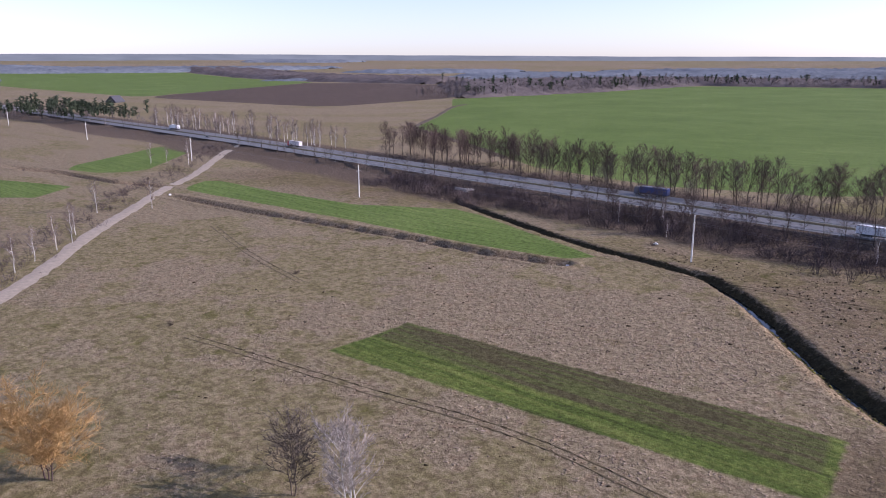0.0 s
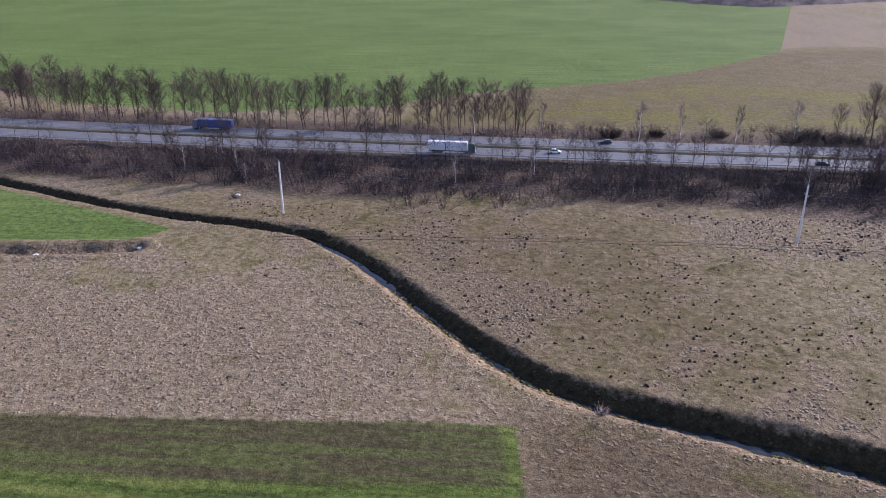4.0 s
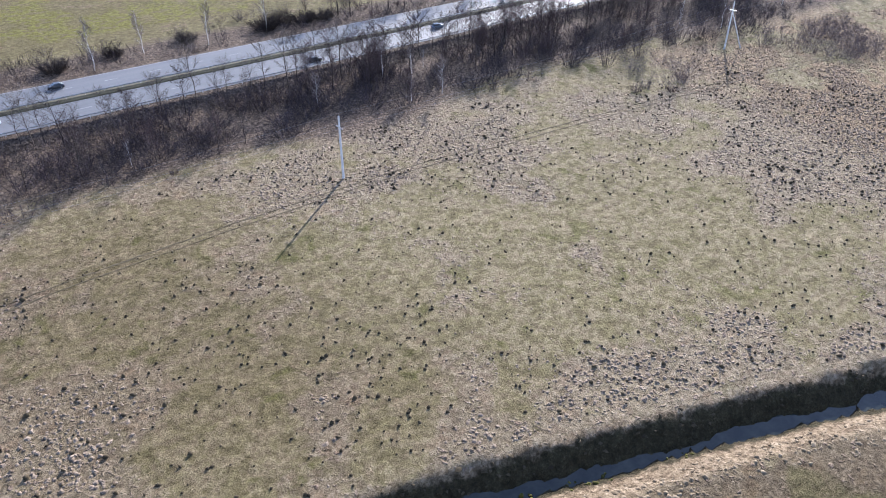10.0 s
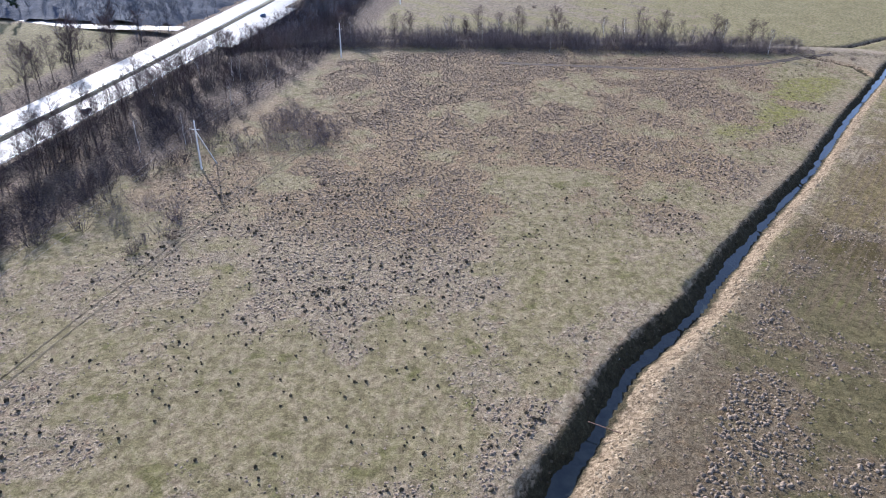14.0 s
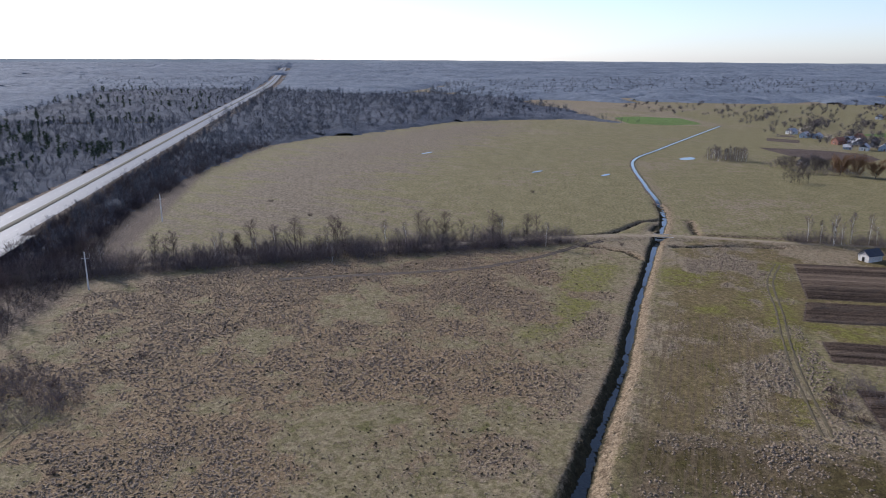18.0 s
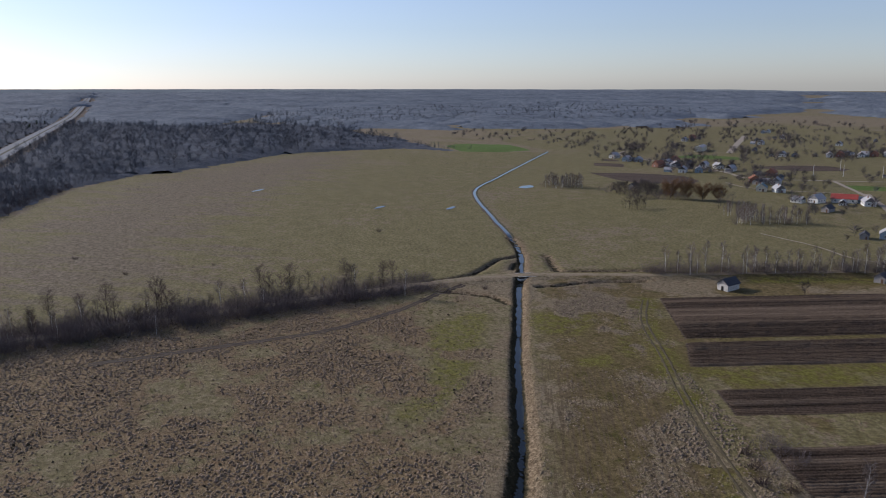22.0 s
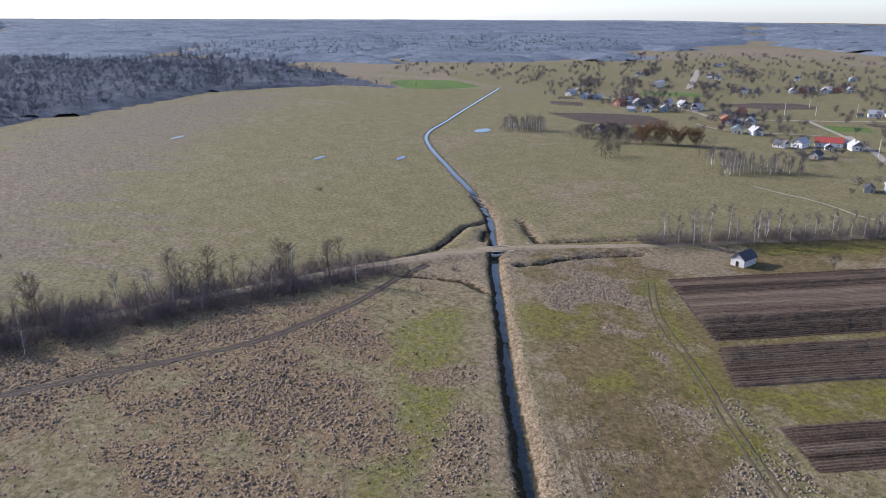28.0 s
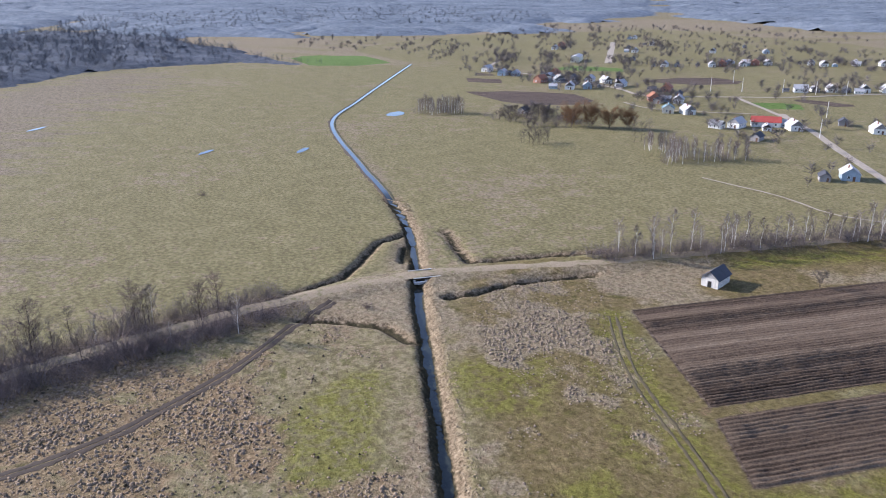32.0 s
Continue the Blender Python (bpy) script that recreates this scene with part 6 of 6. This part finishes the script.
scattered("garden_trees", VILLAGE_TREES, on_land(garden[:, 0], garden[:, 1]), 0.45 + 0.5 * np.random.default_rng(13).random(len(garden)), WOOD_VILLAGE, "bare dark garden trees between village houses", "trees", seed=14)
school = house("school", "long pale two-storey village school with many windows", 12, 46, 7, 9.2, WALL_CREAM, ROOF_SLATE, pose(664, -673, 0, 0, 0, 38) @ Matrix.Diagonal((0.7, 0.7, 0.7, 1)), None, False, 10, "school", "")

for name, line, half in (("village_road", [(352, -532), (340, -519), (309, -491), (276, -456), (239, -419), (200, -380)], 2.0), ("village_road", [(300, -760), (358, -665), (388, -601), (411, -572), (449, -531), (481, -540), (514, -549), (600, -555), (673, -570), (746, -655)], 1.7),
                         ("village_road", [(628, -680), (728, -791), (828, -902)], 3.5), ("village_road", [(340, -519), (411, -572)], 1.6), ("footpath", [(440, -495), (406, -489), (360, -520)], 0.9), ("footpath", [(283, -367), (249, -366), (225, -360), (200, -372)], 0.5)):
    tagged(part(name, ribbon(name, curve_line(line, 8), [(-half, 0.2), (0, 0.26), (half, 0.2)], GRAVEL, None, 0.2), None, None), "pale unpaved village road", "road", kind="structure")
for x, y in ((425, -600), (405, -618), (385, -625), (372, -640), (440, -585), (460, -640), (300, -480), (330, -540)):
    copy_thing(pole, pose(x, y, height(x, y), 0, 0, 30) @ Matrix.Diagonal((0.75, 0.75, 0.75, 1)))
# a straw-roofed shelter in the far west field
hut = thing("field_shelter", pose(-1010, 330, height(-1010, 330), 0, 0, 30), "dark hay shelter at the field edge", "shelter")
part("roof", gable_wall(14, 22, 2, 9), ROOF_DARK, hut)

# ---- vehicles ----
TYRE, RIM = plain("rubber", (0.015, 0.015, 0.016), 0.8), plain("wheel_rim", (0.35, 0.35, 0.36), 0.4, 0.6)
LAMP_RED, LAMP_CLEAR = plain("red_lamp", (0.4, 0.02, 0.02), 0.3), plain("clear_lamp", (0.75, 0.75, 0.72), 0.2)


def paint(name, color):
    return plain(name, color, 0.3, 0, 0.08, 1.5, 0.5)


def wheel(parent, x, y, r, width):
    bm = bmesh.new()
    rod(bm, (0, -width / 2, 0), (0, width / 2, 0), r, r, 14)
    t = part("wheel", bm, TYRE, parent, "", pose(x, y, r))
    bm = bmesh.new()
    rod(bm, (0, -width / 2 - 0.01, 0), (0, width / 2 + 0.01, 0), r * 0.55, r * 0.55, 10)
    part("rim", bm, RIM, t)


def hull(rows, material_name=None):
    """A body from cross-sections along x: (x, half width, bottom, top)."""
    bm = bmesh.new()
    loops = []
    for x, hw, lo, hi in rows:
        loops.append([bm.verts.new(p) for p in ((x, -hw, lo), (x, hw, lo), (x, hw, (lo + hi) / 2), (x, hw * 0.9, hi), (x, -hw * 0.9, hi), (x, -hw, (lo + hi) / 2))])
    for a, b in zip(loops, loops[1:]):
        for i in range(6):
            j = (i + 1) % 6
            bm.faces.new((a[i], a[j], b[j], b[i]))
    bm.faces.new(loops[0][::-1])
    bm.faces.new(loops[-1])
    bmesh.ops.recalc_face_normals(bm, faces=bm.faces)
    return bm


def car(m, label, color):
    ob = thing("car", m, label, "car", "vehicles on the highway")
    mat = paint("car_paint", color)
    part("body", hull([(-2.1, 0.75, 0.3, 0.8), (-2.0, 0.85, 0.25, 0.95), (-0.9, 0.88, 0.22, 0.98), (0.9, 0.88, 0.22, 0.95), (2.0, 0.82, 0.25, 0.75), (2.15, 0.7, 0.32, 0.6)]), mat, ob)
    part("cabin", hull([(-1.85, 0.7, 0.9, 0.97), (-1.2, 0.74, 0.9, 1.42), (0.3, 0.74, 0.9, 1.45), (1.05, 0.72, 0.88, 0.97)]), GLASS, ob, "dark glazed cabin")
    part("roof", boxes((-1.2, -0.66, 1.42, 0.3, 0.66, 1.48), bevel=0.03), mat, ob)
    for s in (-1, 1):
        part("headlight", boxes((2.0, s * 0.55 - 0.16, 0.52, 2.12, s * 0.55 + 0.16, 0.68)), LAMP_CLEAR, ob)
        part("tail_light", boxes((-2.12, s * 0.6 - 0.14, 0.6, -2.02, s * 0.6 + 0.14, 0.8)), LAMP_RED, ob)
        for x in (-1.3, 1.35):
            wheel(ob, x, s * 0.8, 0.32, 0.2)


def truck(m, label, trailer_color, cab_color):
    ob = thing("truck", m, label, "truck", "vehicles on the highway")
    cab, box_mat = paint("cab_paint", cab_color), paint("trailer_paint", trailer_color)
    part("cab", hull([(5.9, 1.22, 0.6, 3.5), (6.2, 1.24, 0.55, 3.7), (7.6, 1.24, 0.5, 3.55), (8.15, 1.2, 0.5, 2.2)]), cab, ob)
    part("windscreen", boxes((7.75, -1.05, 2.1, 8.02, 1.05, 3.0), bevel=0.03), GLASS, ob)
    part("trailer", boxes((-8.2, -1.27, 1.15, 5.4, 1.27, 4.0), bevel=0.06), box_mat, ob)
    part("skirt", boxes((-7.8, -1.15, 0.85, 5.2, 1.15, 1.15)), plain("dark_chassis", (0.03, 0.03, 0.035), 0.7), ob, "dark chassis and skirt")
    for y in (-1.24, 1.24):
        part("edge_band", boxes((-8.2, y - 0.05, 3.85, 5.4, y + 0.05, 4.02)), RIM, ob)
    for s in (-1, 1):
        part("headlight", boxes((8.0, s * 0.85 - 0.2, 0.85, 8.17, s * 0.85 + 0.2, 1.1)), LAMP_CLEAR, ob)
        for x in (-6.2, -4.9, -3.6, 5.2, 7.2):
            wheel(ob, x, s * 1.05, 0.5, 0.35)


def on_road(x, offset, turn=0):
    a = math.degrees(math.atan2(float(near_edge(np.array(x + 5.0)) - near_edge(np.array(x - 5.0))), 10))
    return pose(x, float(near_edge(np.array(x))) + offset, ROAD_Z + 0.06, 0, 0, a + turn) @ Matrix.Diagonal((0.84, 0.84, 0.84, 1))


truck(on_road(-75.5, 3.1), "white box semi-trailer truck with dark green cab", (0.75, 0.76, 0.77), (0.05, 0.12, 0.13))
truck(on_road(-155, 21.0, 180), "dark blue curtain-sided semi-trailer truck", (0.03, 0.05, 0.16), (0.1, 0.1, 0.12))
truck(on_road(-390, 17.0, 180), "white and red semi-trailer truck", (0.6, 0.55, 0.55), (0.4, 0.05, 0.05))
truck(on_road(-553, 18.0, 180), "white box truck far along the highway", (0.8, 0.8, 0.8), (0.7, 0.7, 0.7))
car(on_road(-46, 7.0), "white hatchback car driving on the highway", (0.7, 0.7, 0.7))
car(on_road(-30, 20.5, 180), "dark saloon car driving on the highway", (0.02, 0.02, 0.025))
car(on_road(24.4, 3.2), "black saloon car driving on the highway", (0.015, 0.015, 0.02))
car(on_road(147, 3.5), "dark grey car driving on the highway", (0.03, 0.035, 0.04))
car(on_road(64, 7.2), "blue-grey car driving on the highway", (0.12, 0.16, 0.2))
car(on_road(280, 3.0), "blue car driving on the highway", (0.05, 0.12, 0.25))
car(on_road(-480, 6.0), "dark car driving on the highway", (0.02, 0.02, 0.02))

# ---- small things on the meadow ----
snag_rng = np.random.default_rng(3)
snag = thing("dead_branches", pose(-48.5, -63.6, height(-48.5, -63.6)), "bleached dead branches caught on the ditch edge", "branches")
sp = Spikes()
for k in range(26):
    a = snag_rng.random() * math.tau
    sp.spike((snag_rng.normal(0, 0.3), snag_rng.normal(0, 0.3), 0), (math.cos(a) * 1.2, math.sin(a) * 1.2, 0.5 + 1.1 * snag_rng.random()), 0.07)
part("branch_pile", sp.mesh("branch_pile", BIRCH_TWIG), None, snag)
stick = thing("plank", pose(39, -97, -0.9, 8, 0, 68), "dark plank lying across the ditch", "plank")
part("board", boxes((-2.4, -0.08, 0, 2.4, 0.08, 0.1), bevel=0.02), DOOR_BROWN, stick)
for x, y in ((-157, -13.5), (-137, -9.2), (-312, -17), (-127, 24)):
    ob = thing("litter_bag", pose(x, y, height(x, y) - 0.05, 0, 0, x * 7 % 360), "small white sack lying in the grass", "sack", "sacks in the grass")
    part("sack", hull([(-0.7, 0.15, 0.0, 0.15), (-0.4, 0.4, -0.02, 0.45), (0.2, 0.45, -0.02, 0.5), (0.7, 0.2, 0.0, 0.2)]), plain("white_sacking", (0.7, 0.7, 0.68), 0.8), ob)
